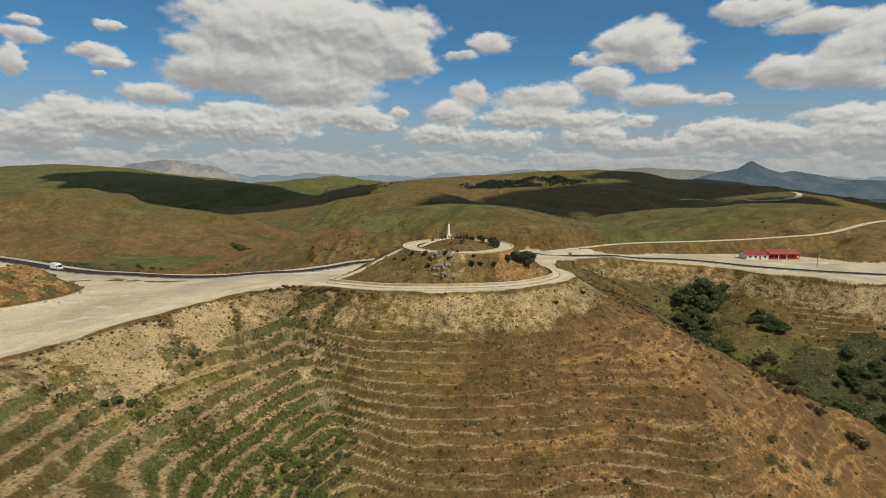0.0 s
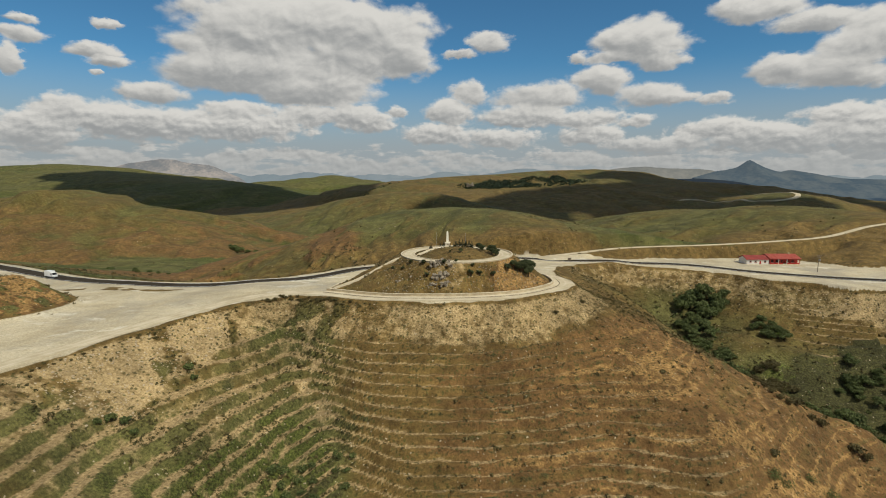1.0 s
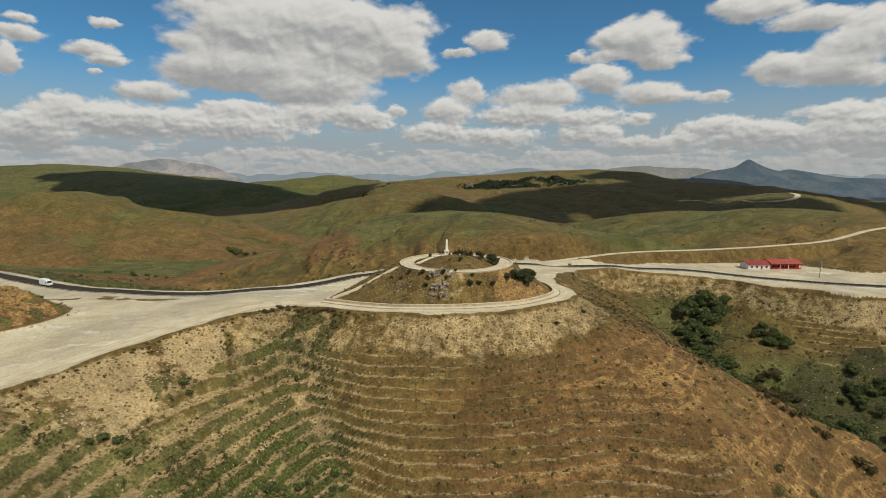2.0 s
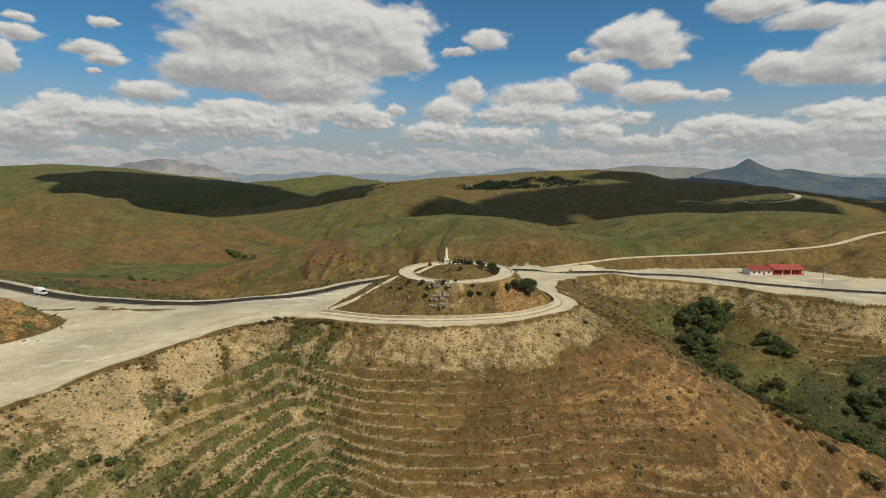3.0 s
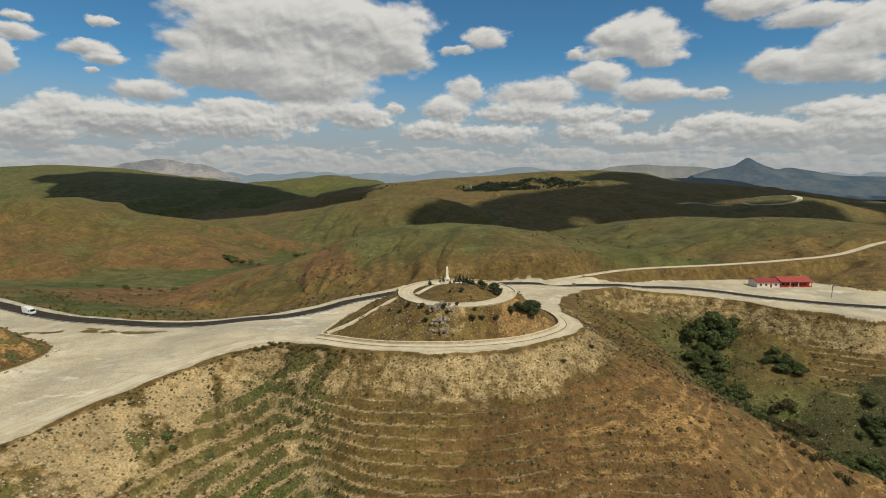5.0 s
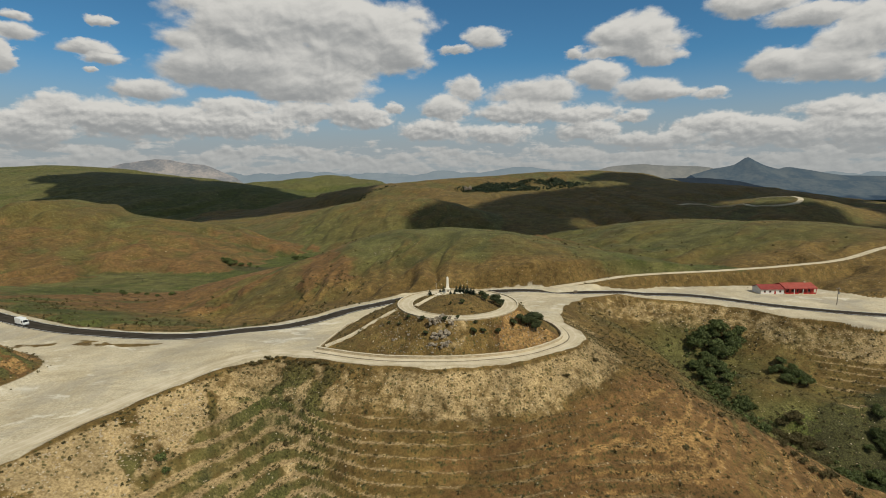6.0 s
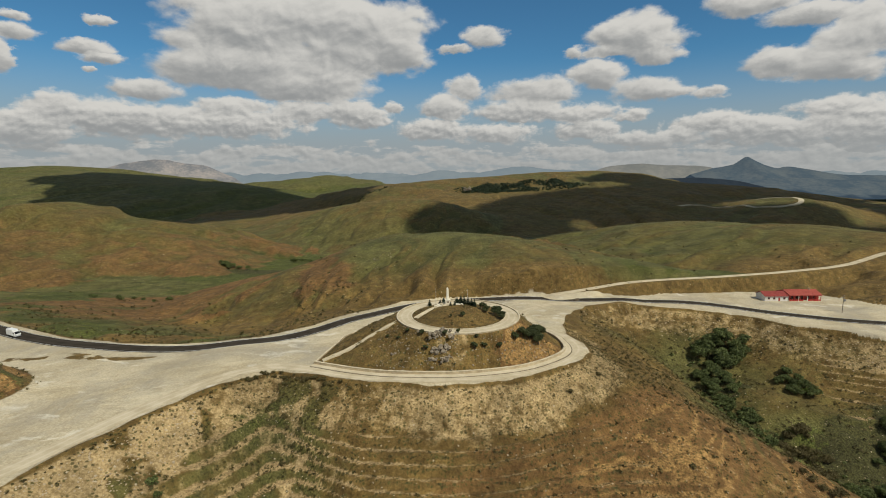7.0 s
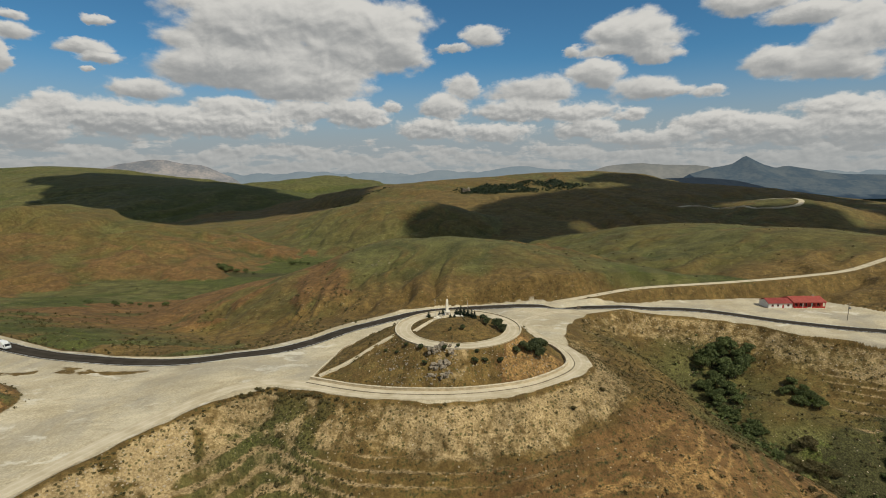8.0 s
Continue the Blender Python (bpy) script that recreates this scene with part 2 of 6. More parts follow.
    drift = n.step(drift, 0.38, 0.62, 0.74, 1.24)
    drift = n.math("ADD", drift, n.math("MULTIPLY", n.math("SUBTRACT", 1.0, drift), n.math("MULTIPLY", gravel, 0.8)))
    colour = n.mix(1.0, colour, n.add("ShaderNodeCombineColor", {0: drift, 1: drift, 2: drift}).outputs[0], "MULTIPLY")
    # grain of stems, clods and small stones
    grain = n.math("ADD", n.math("MULTIPLY", small, 0.5), n.math("MULTIPLY", tiny, 0.5))
    grain = n.step(grain, 0.30, 0.70, 0.60, 1.42)
    grain = n.math("ADD", grain, n.math("MULTIPLY", n.math("SUBTRACT", 1.0, grain), n.math("MAXIMUM", n.math("MULTIPLY", gravel, 0.75), n.math("MULTIPLY", straw, 0.7))))
    colour = n.mix(1.0, colour, n.add("ShaderNodeCombineColor", {0: grain, 1: grain, 2: grain}).outputs[0], "MULTIPLY")
    put(n, bsdf, colour)
    rough = n.math("ADD", n.math("MULTIPLY", mid, 0.7), n.math("ADD", n.math("MULTIPLY", small, 0.45), n.math("MULTIPLY", tiny, 0.16)))
    rough = n.math("MULTIPLY", rough, n.math("SUBTRACT", 1.0, n.math("MAXIMUM", n.math("MULTIPLY", gravel, 0.85), n.math("MULTIPLY", straw, 0.6))))
    relief(n, bsdf, n.math("ADD", rough, n.math("MULTIPLY", big, 3.0)), 0.75, 1.0)
    return m


def road_material(name, dark, light, streak):
    """A road surface with grain, patches and worn lines."""
    m, n, bsdf, spot = surface(name, 0.97)
    bsdf.inputs["Specular IOR Level"].default_value = 0.0
    grain, patch = n.noise(spot, 14.0, 3.0, 0.6), n.noise(spot, 0.25, 5.0, 0.6)
    colour = n.mix(n.step(n.math("ADD", n.math("MULTIPLY", patch, 0.7), n.math("MULTIPLY", grain, 0.3)), 0.35, 0.65), dark, light)
    along = n.add("ShaderNodeUVMap", uv_map="way").outputs[0]
    side = n.add("ShaderNodeSeparateXYZ", {0: along}).outputs[0]
    worn = n.math("ABSOLUTE", n.math("SUBTRACT", n.math("ABSOLUTE", n.math("SUBTRACT", side, 0.5)), 0.22))
    wear = n.math("MULTIPLY", n.step(worn, 0.02, 0.10, 1.0, 0.0), n.step(patch, 0.3, 0.7, 0.25, 0.7))
    put(n, bsdf, n.mix(wear, colour, streak))
    relief(n, bsdf, grain, 0.3, 0.03)
    return m


def leaf_material(name, dark, light):
    m, n, bsdf, spot = surface(name, 0.7)
    leaf = n.add("ShaderNodeNewGeometry").outputs["Random Per Island"]
    own = n.add("ShaderNodeObjectInfo").outputs["Random"]
    colour = n.mix(n.math("ADD", n.math("MULTIPLY", leaf, 0.7), n.math("MULTIPLY", own, 0.3)), dark, light)
    put(n, bsdf, colour)
    return m


def far_material(name, low, high, scale, haze_glow):
    """Mountains kilometres away; the blue haze of the air is put in as colour and emission."""
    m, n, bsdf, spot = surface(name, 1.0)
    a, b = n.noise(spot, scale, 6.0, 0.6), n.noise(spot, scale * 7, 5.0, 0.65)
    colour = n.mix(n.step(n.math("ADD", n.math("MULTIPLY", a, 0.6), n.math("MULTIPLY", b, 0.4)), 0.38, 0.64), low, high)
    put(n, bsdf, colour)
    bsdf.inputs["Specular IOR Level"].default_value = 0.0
    bsdf.inputs["Emission Color"].default_value = (*haze_glow, 1.0)
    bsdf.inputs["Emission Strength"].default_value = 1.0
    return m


GROUND = ground_material()
ASPHALT = road_material("asphalt", (0.034, 0.029, 0.023), (0.054, 0.046, 0.037), (0.068, 0.058, 0.047))
EARTH_ROAD = road_material("packed_gravel", (0.42, 0.35, 0.235), (0.54, 0.465, 0.335), (0.59, 0.515, 0.385))
FOOTWAY = road_material("footway_stone", (0.46, 0.385, 0.265), (0.60, 0.52, 0.375), (0.58, 0.50, 0.36))
EDGE_STRIP = road_material("dark_edge_strip", (0.09, 0.072, 0.048), (0.18, 0.145, 0.098), (0.12, 0.098, 0.066))
LINE_PAINT = plain("line_paint", (0.45, 0.45, 0.43), (0.62, 0.62, 0.6), 1.0)
PALE_STONE = plain("pale_stone", (0.44, 0.37, 0.25), (0.62, 0.54, 0.39), 0.9)
STONE_FACE = plain("stone_face", (0.36, 0.285, 0.18), (0.52, 0.43, 0.29), 0.9)
WHITE_STONE = plain("white_stone", (0.62, 0.56, 0.44), (0.78, 0.72, 0.59), 1.2)
GREY_ROCK = plain("grey_rock", (0.13, 0.108, 0.080), (0.36, 0.300, 0.222), 0.6, bump=0.8)
TAN_ROCK = plain("tan_rock", (0.25, 0.185, 0.11), (0.46, 0.38, 0.26), 0.6, bump=0.8)
BARK = plain("bark", (0.05, 0.035, 0.022), (0.11, 0.08, 0.05), 3.0)
WHITE_WALL = plain("white_render", (0.62, 0.58, 0.52), (0.78, 0.75, 0.69), 0.5)
RED_ROOF = plain("red_roof", (0.30, 0.062, 0.045), (0.42, 0.098, 0.070), 0.7, rough=0.6)
DARK_RED_ROOF = plain("dark_red_roof", (0.20, 0.036, 0.030), (0.29, 0.058, 0.046), 0.7, rough=0.6)
RED_PAINT = plain("red_paint", (0.30, 0.028, 0.022), (0.40, 0.048, 0.035), 1.0, rough=0.55)
DARK_GLASS = plain("dark_glass", (0.012, 0.014, 0.016), (0.03, 0.033, 0.036), 0.4, rough=0.12, bump=0.0)
BLACK_RUBBER = plain("black_rubber", (0.012, 0.012, 0.012), (0.03, 0.03, 0.03), 3.0)
WHITE_PAINT = plain("white_car_paint", (0.70, 0.70, 0.69), (0.80, 0.80, 0.79), 0.5, rough=0.35, bump=0.02)
STEEL = plain("grey_steel", (0.20, 0.20, 0.20), (0.34, 0.34, 0.34), 2.0, rough=0.5, metal=0.6, bump=0.05)
POLE_WOOD = plain("weathered_wood", (0.09, 0.07, 0.05), (0.19, 0.15, 0.11), 2.0)
SHRUB_LEAF = leaf_material("shrub_leaf", (0.046, 0.038, 0.013), (0.140, 0.112, 0.042))
OLIVE_LEAF = leaf_material("olive_leaf", (0.040, 0.037, 0.012), (0.122, 0.104, 0.036))
TREE_LEAF = leaf_material("tree_leaf", (0.034, 0.048, 0.014), (0.125, 0.148, 0.044))
TUFT_LEAF = leaf_material("tuft_leaf", (0.034, 0.031, 0.009), (0.100, 0.086, 0.026))
KNOLL_LEAF = leaf_material("knoll_leaf", (0.022, 0.030, 0.011), (0.080, 0.092, 0.032))
LIME_LEAF = leaf_material("lime_leaf", (0.07, 0.10, 0.015), (0.16, 0.19, 0.035))
PINE_LEAF = leaf_material("pine_leaf", (0.010, 0.020, 0.010), (0.034, 0.048, 0.020))
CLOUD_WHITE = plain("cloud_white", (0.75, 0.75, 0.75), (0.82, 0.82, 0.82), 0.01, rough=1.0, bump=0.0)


# ---- the land ----
def smooth(v, low, high):
    t = np.clip((v - low) / (high - low), 0.0, 1.0)
    return t * t * (3 - 2 * t)


def blob(x, y, cx, cy, rx, ry):
    return np.exp(-(((x - cx) / rx) ** 2 + ((y - cy) / ry) ** 2))


def hashed(i, j):
    h = np.sin(i * 127.1 + j * 311.7) * 43758.5453
    return h - np.floor(h)


def value_noise(x, y, scale, octaves=4, gain=0.5):
    """Smooth noise about 0, of size about 1, with features of that many metres."""
    total, size, x, y = 0.0, 1.0, np.asarray(x) / scale, np.asarray(y) / scale
    for k in range(octaves):
        xi, yi = np.floor(x), np.floor(y)
        u, v = x - xi, y - yi
        u, v = u * u * (3 - 2 * u), v * v * (3 - 2 * v)
        a, b, c, d = hashed(xi, yi), hashed(xi + 1, yi), hashed(xi, yi + 1), hashed(xi + 1, yi + 1)
        total = total + size * (2 * (a + (b - a) * u + (c - a) * v + (a - b - c + d) * u * v) - 1)
        x, y, size = x * 2.03 + 17.3, y * 2.03 + 5.1, size * gain
    return total


def curve_through(points, spacing=1.5, closed=False):
    """A smooth line through the points, at even spacing."""
    p = np.array(points, float)
    ends = np.vstack([p[-1], p, p[0], p[1]]) if closed else np.vstack([2 * p[0] - p[1], p, 2 * p[-1] - p[-2]])
    out = []
    for i in range(len(ends) - 3):
        a, b, c, d = ends[i:i + 4]
        t = np.linspace(0, 1, 24, endpoint=False)[:, None]
        out.append(0.5 * (2 * b + (c - a) * t + (2 * a - 5 * b + 4 * c - d) * t ** 2 + (3 * b - a - 3 * c + d) * t ** 3))
    line = np.vstack(out + [p[:1] if closed else p[-1:]])
    run = np.r_[0, np.cumsum(np.hypot(*np.diff(line[:, :2], axis=0).T))]
    s = np.linspace(0, run[-1], max(2, int(run[-1] / spacing) + 1))
    return np.stack([np.interp(s, run, line[:, k]) for k in range(line.shape[1])], 1)


def line_distance(x, y, line):
    """Distance to an open line, and how far along it (0 to 1) the nearest place is."""
    best, along = np.full(np.shape(x), 1e9), np.zeros(np.shape(x))
    for i in range(len(line) - 1):
        ax, ay = line[i, :2]
        dx, dy = line[i + 1, :2] - line[i, :2]
        t = np.clip(((x - ax) * dx + (y - ay) * dy) / (dx * dx + dy * dy + 1e-9), 0, 1)
        d = np.hypot(x - ax - t * dx, y - ay - t * dy)
        near = d < best
        best, along = np.where(near, d, best), np.where(near, (i + t) / (len(line) - 1), along)
    return best, along


def crest_field(x, y, line, power=8.0):
    """Distance to a crest line, rounded where two stretches are equally near, and the place of the crest there."""
    total, at = 1e-30, [0.0, 0.0, 0.0]
    for a, b in zip(line[:-1], line[1:]):
        dx, dy = b[:2] - a[:2]
        t = np.clip(((x - a[0]) * dx + (y - a[1]) * dy) / (dx * dx + dy * dy + 1e-9), 0, 1)
        w = ((x - a[0] - t * dx) ** 2 + (y - a[1] - t * dy) ** 2 + 1.0) ** (-power / 2)
        total = total + w
        at = [p + w * (a[c] + t * (b[c] - a[c])) for c, p in enumerate(at)]
    return np.maximum(total ** (-1 / power) - 1.0, 0.0), at[0] / total, at[1] / total, at[2] / total


def inside(x, y, ring):
    """Whether places lie within a closed outline."""
    odd = np.zeros(np.shape(x), bool)
    for (ax, ay), (bx, by) in zip(ring, np.roll(ring, -1, axis=0)):
        if ay != by:
            odd ^= ((ay > y) != (by > y)) & (x < (bx - ax) * (y - ay) / (by - ay) + ax)
    return odd


def outline_distance(x, y, ring):
    """Distance to a closed outline, negative within it."""
    d, _ = line_distance(x, y, np.vstack([ring, ring[:1]]))
    return np.where(inside(x, y, ring), -d, d)


# the made ground: car park, loop road, highway shelf and yard, one levelled outline
LEVELLED = np.array([
    (-130, -60), (-90, 30), (-92, 70), (-95, 92), (-94, 104), (-84, 125), (-77, 140), (-68, 155), (-59, 167), (-50, 171), (-43, 168), (-30, 163.4),
    (-18, 160.4), (-3, 158.4), (8, 158.4), (19.4, 160.8), (32, 167), (43, 175), (47.6, 181), (48.4, 189), (45.8, 201), (47, 214),
    (52, 230), (60, 247), (70, 262), (89.7, 269.7), (125.6, 261.6), (147.2, 252.4), (156.6, 237.8), (180.6, 222.1), (241.7, 198.3), (349.2, 178.3),
    (359.8, 247.0), (221.3, 272.2), (204.6, 295.2), (166.3, 300.3), (114.8, 290.3), (94.0, 284.6), (65, 282), (26, 277), (4, 273)])
LEVELLED = np.vstack([LEVELLED, [(-18, 263), (-38, 246), (-52, 224), (-68, 209), (-80, 205), (-97, 203), (-117, 205), (-141, 212), (-174, 228), (-235, 262), (-340, 320), (-360, 200), (-260, 60)]])
LEVELS = np.array([
    (-110, 150, -1.5), (-60, 172, -1.0), (-39, 170, -0.3), (5, 160, 0.0), (45, 188, 0.3), (35, 215, -1.0), (-165, 214, -4.0), (-100, 198, -3.6), (-50, 214, -3.2),
    (-20, 250, -4.5), (20, 268, -5.2), (80, 272, -6.8), (120, 272, -9.0), (166, 250, -10.0), (198, 234, -10.2), (166, 286, -9.8), (213, 272, -10.2), (-90, 110, -2.0), (312, 208, -11.0), (-320, 300, -8.0)])
LOOP_INNER = np.array([(-39.4, 174), (-27, 169), (-11, 165), (4.4, 164), (20.3, 167.4), (31.8, 173.5), (39.4, 180.7), (40.5, 190), (38, 202.5), (33, 213.4), (24, 224), (8, 230), (-14, 226), (-30, 216), (-35.8, 208), (-37, 198), (-37.8, 187)])
RING_X, RING_Y, RING_IN, RING_OUT, RING_Z = 5.7, 191.3, 15.9, 20.4, 9.8
HIGHWAY = curve_through([(-420, 370), (-330, 310), (-230, 252), (-171, 220), (-153, 211.5), (-133, 203.6), (-111, 199), (-92, 198), (-75, 200.5), (-61, 206), (-47, 219), (-32, 240), (-12, 258), (9, 267.5), (28, 271), (52, 273), (86, 274), (118.4, 276.5), (142.2, 267.2), (161.8, 256.0), (180.1, 246.1), (196.8, 240.5), (241.7, 226.6), (317.5, 212.1), (444.5, 199.4)], 3.0)
TRACK = curve_through([(58, 279), (80, 288), (112, 301), (170, 313), (204, 318), (246, 327), (283, 340), (340, 352), (430, 372)], 3.0)
LOOP_ROAD = curve_through([(-97, 80), (-97.5, 104), (-88, 125.5), (-80.5, 141.5), (-72, 156), (-63.5, 167.5), (-54, 173.6), (-48, 173.2), (-41, 170.6), (-28.5, 166), (-14.5, 162.6), (0.5, 161.0), (14, 162.2), (26, 166.8), (37, 174), (43.2, 181.5), (44.2, 190), (41.4, 202), (36.5, 214), (34, 228), (40, 245), (52, 260), (66, 268)], 1.5)
RAVINE_BED = np.array([(117, 243, -21), (117, 236, -23), (113, 222, -27.5), (110, 208, -32.5), (116, 195, -37.5), (124, 184, -42.5), (138, 172, -48.5), (158, 160, -55), (190, 148, -66)])
GULLY = np.array([(-46, 166), (-41, 150), (-33, 136), (-26, 124), (-15, 106), (0, 80)])
# the hills beyond the road, each by its crest: name, drop and reach of its slopes, depth and spacing of its gullies,
# grass on top and below, rust-red earth on top and below, the height over which the one gives way to the other
HILLS = [
    ("behind_knoll", 15, 42, 5.5, 36, 0.58, 0.18, -0.10, 0.64, 13, [(-220, 438, -49), (-177, 411, -30), (-142, 392, -19), (-118, 381, -13), (-97, 374, -6), (-75, 371, 1), (-55, 373, 8.3), (-36, 378, 12), (-14, 378, 15), (7, 370, 16), (26, 357, 16), (44, 342, 15), (61, 333, 12.2), (79, 328, 8.6), (99, 323, 6.5), (113, 320, 3.9), (129, 317, 1.7), (148, 318, -1.6), (169, 324, -5.6)]),
    ("west", 15, 46, 15.0, 72, 0.44, 0.36, 0.10, 0.56, 26, [(-861, 860, -20.6), (-719, 830, -4.9), (-648, 800, 2.8), (-584, 775, 14.9), (-551, 763, 20.2), (-525, 763, 15.2), (-490, 760, 9.4), (-456, 757, 2.5), (-434, 778, -11), (-430, 830, -30), (-438, 900, -52)]),
    ("little_cone", 14, 45, 3.5, 40, 0.40, 0.45, 0.10, 0.10, 20, [(-484, 1120, -63.8), (-452, 1150, -52.4), (-414, 1150, -60.1), (-373, 1180, -81)]),
    ("middle", 26, 45, 6.0, 55, 0.50, 0.60, 0.0, 0.0, 40, [(-372, 1200, -96), (-293, 1130, -56), (-213, 1050, -14), (-148, 1000, -1.1), (-87, 940, 7.3), (-34, 920, 8.9), (6, 900, 4.6), (45, 880, -6.4)]),
    ("long_ridge", 16, 95, 7.0, 100, 0.40, 0.40, 0.08, 0.05, 60, [(-236, 1276, -44), (-206, 1300, -10), (-125, 1350, 16.9), (-52, 1400, 28.4), (58, 1470, 36), (195, 1530, 42.6), (280, 1540, 51), (357, 1510, 52.4), (448, 1480, 55.3), (492, 1420, 49.9), (554, 1380, 45), (587, 1350, 30.1), (652, 1330, 21.5)]),
    ("east_back", 14, 52, 6.0, 55, 0.56, 0.72, 0.0, 0.0, 25, [(225, 760, -34.3), (245, 700, -16.3), (267, 640, -5.4), (281, 610, -1.4), (299, 580, -0.2), (333, 560, -0.9)]),
    ("east_front", 12, 46, 5.0, 46, 0.54, 0.76, 0.0, 0.0, 22, [(244, 540, -10.3), (253, 490, 4.3), (260, 465, 9.5), (269, 445, 12.6), (286, 420, 13.9), (299, 405, 12), (313, 395, 11.8), (334, 385, 10.2), (378, 380, 7.6)]),
    ("hairpin_spur", 12, 55, 4.0, 70, 0.34, 0.26, 0.22, 0.30, 25, [(386, 1040, -14.1), (526, 1000, -5.5), (593, 950, 3.8), (605, 905, 8.3), (617, 880, 6.2), (632, 860, 3.1), (646, 840, -3.5), (655, 815, -11.3), (667, 790, -23)]),
    ("far_west", 30, 170, 16.0, 240, 0.78, 0.78, 0.0, 0.0, 80, [(-3155, 3050, 69.1), (-2533, 2950, 77.6), (-2298, 2900, 92.6), (-2049, 2800, 99.7), (-1841, 2650, 70.5), (-1633, 2550, 58.1), (-1249, 2350, 28.3), (-1073, 2250, 16.4), (-776, 2050, 2.5), (-663, 1980, -11.5), (-554, 1900, -47.1), (-446, 1800, -74.5)]),
    ("far_green", 28, 150, 14.0, 220, 0.80, 0.80, 0.0, 0.0, 80, [(-1202, 3000, -22.8), (-986, 2950, 3.9), (-764, 2850, 14.3), (-596, 2800, 39), (-465, 2750, 12.1), (-368, 2700, -2.2), (-190, 2700, -11.1)]),
    ("wooded", 16, 90, 4.0, 90, 0.40, 0.40, 0.05, 0.05, 40, [(60, 1220, 8), (140, 1240, 15), (230, 1240, 17), (330, 1250, 18)]),
]

TRACK_Z = []


def levels(x, y):
    w = [1.0 / ((x - a) ** 2 + (y - b) ** 2 + 60.0) ** 1.5 for a, b, _ in LEVELS]
    return sum(k * z for k, (_, _, z) in zip(w, LEVELS)) / sum(w)


def smooth_max(a, b, k):
    h = np.maximum(k - np.abs(a - b), 0.0) / k
    return np.maximum(a, b) + h * h * k * 0.25


def overgrown(x, y):
    """Where low green growth covers the fill slopes below the car park."""
    corner = 0.5 * blob(x, y, -100, 96, 22, 12) + 0.45 * blob(x, y, -50, 160, 12, 8) + 0.4 * blob(x, y, -36, 112, 16, 16) + 0.35 * blob(x, y, -60, 128, 12, 8)
    return smooth(value_noise(x, y, 9.0, 4, 0.6) + corner, 0.08, 0.62)


def land(x, y, zones=False):
    """The height of the ground, and what covers it."""
    x, y = np.asarray(x, float), np.asarray(y, float)
    wobble = value_noise(x, y, 9.0, 3) * 0.6
    d = outline_distance(x, y, LEVELLED)
    flat_z = levels(x, y)
    # fill slopes: steep to the front and the ravine, gentle to the right-hand spur and the back valley
    spur = smooth(x, 30, 75) * smooth(y, 250, 200) * smooth(x - y, 40, -60)
    back = smooth(y - 0.28 * np.abs(x + 20), 178, 205) * smooth(x, 10, -25)
    left = smooth(x, -38, -60) * smooth(y, 185, 160)
    bank = smooth(x + y, 300, 340) * smooth(x, 60, 90)
    slope = 0.66 + left * (-0.10) + spur * (-0.24) + bank * 0.16
    slope = slope - 0.30 * blob(x, y, 74, 236, 26, 26)
    slope = slope * (1 - back) + 0.27 * back
    out = np.maximum(d, 0.0)
    fill = flat_z - slope * (out + 0.22 * np.minimum(out, 9.0)) + wobble * smooth(out, 0, 10)
    gd, _ = line_distance(x, y, GULLY)
    gully = 4.0 * np.exp(-(gd / 7.0) ** 2)
    fill = fill - gully * smooth(out, 7, 26)
    floor = np.interp(y, [240, 340, 560, 800, 1000, 1400, 1800, 2500, 3200], [-76, -54, -56, -66, -78, -102, -116, -95, -60])
    floor = floor + value_noise(x, y, 260.0, 3) * 5.0 + 12 * smooth(y, 60, -200)
    fill = np.maximum(fill, -160.0)
    hills, ribs, whose, below = floor, np.zeros(np.shape(x)), np.full(np.shape(x), -1), np.full(np.shape(x), 99.0)
    for k, (_, drop, reach, deep, wave, _, _, _, _, _, crest) in enumerate(HILLS):
        dist, nx, ny, nz = crest_field(x, y, curve_through(crest, 0.7 * reach))
        # gullies run down the slope: noise that is stretched away from the crest
        px, py = nx + 0.30 * (x - nx), ny + 0.30 * (y - ny)
        px, py = px + 0.25 * wave * value_noise(x, y, 0.8 * wave, 2), py + 0.25 * wave * value_noise(x + 99, y, 0.8 * wave, 2)
        soft, sharp = value_noise(px + 31 * k, py, wave, 3), value_noise(px, py + 17 * k, 0.62 * wave, 3)
        rib = np.clip(0.7 * soft + 1.5 * np.abs(sharp) - 0.42, -1, 1)
        one = nz - drop * (np.sqrt(1 + (dist / reach) ** 2) - 1) + deep * rib * smooth(dist, 0.15 * reach, 1.8 * reach)
        if k == 0:  # the low eastern end stops above the side road
            one = one - 0.8 * np.maximum(0.0, np.interp(x, [40, 60, 80, 112, 170, 204, 260], [268, 284, 293, 305, 317, 322, 334]) - y) * smooth(x, 30, 60)
        ribs, whose, below = np.where(one > hills, rib, ribs), np.where(one > hills, k, whose), np.where(one > hills, nz - one, below)
        hills = smooth_max(hills, one, 4.0 + 0.02 * reach)
    hills = hills + value_noise(x + 0.35 * y, y * 0.55, 85.0, 4) * (0.4 + 1.2 * smooth(y, 300, 700) + 2.5 * smooth(y, 900, 1800)) * smooth(below, 0, 8)
    z = smooth_max(fill, hills, 7.0)
    # swells of the hillside: the spur's nose, the bulge below the scree, the lower bank across the ravine
    z = z + 3.2 * blob(x, y, 113, 149, 17, 14) + 6.5 * blob(x, y, -50, 79, 13, 17) + 3.6 * blob(x, y, -84, 92, 14, 15) * smooth(out, 0, 6) - 6.0 * blob(x, y, 157, 207, 26, 19) - 9.0 * blob(x, y, 146, 136, 20, 16)
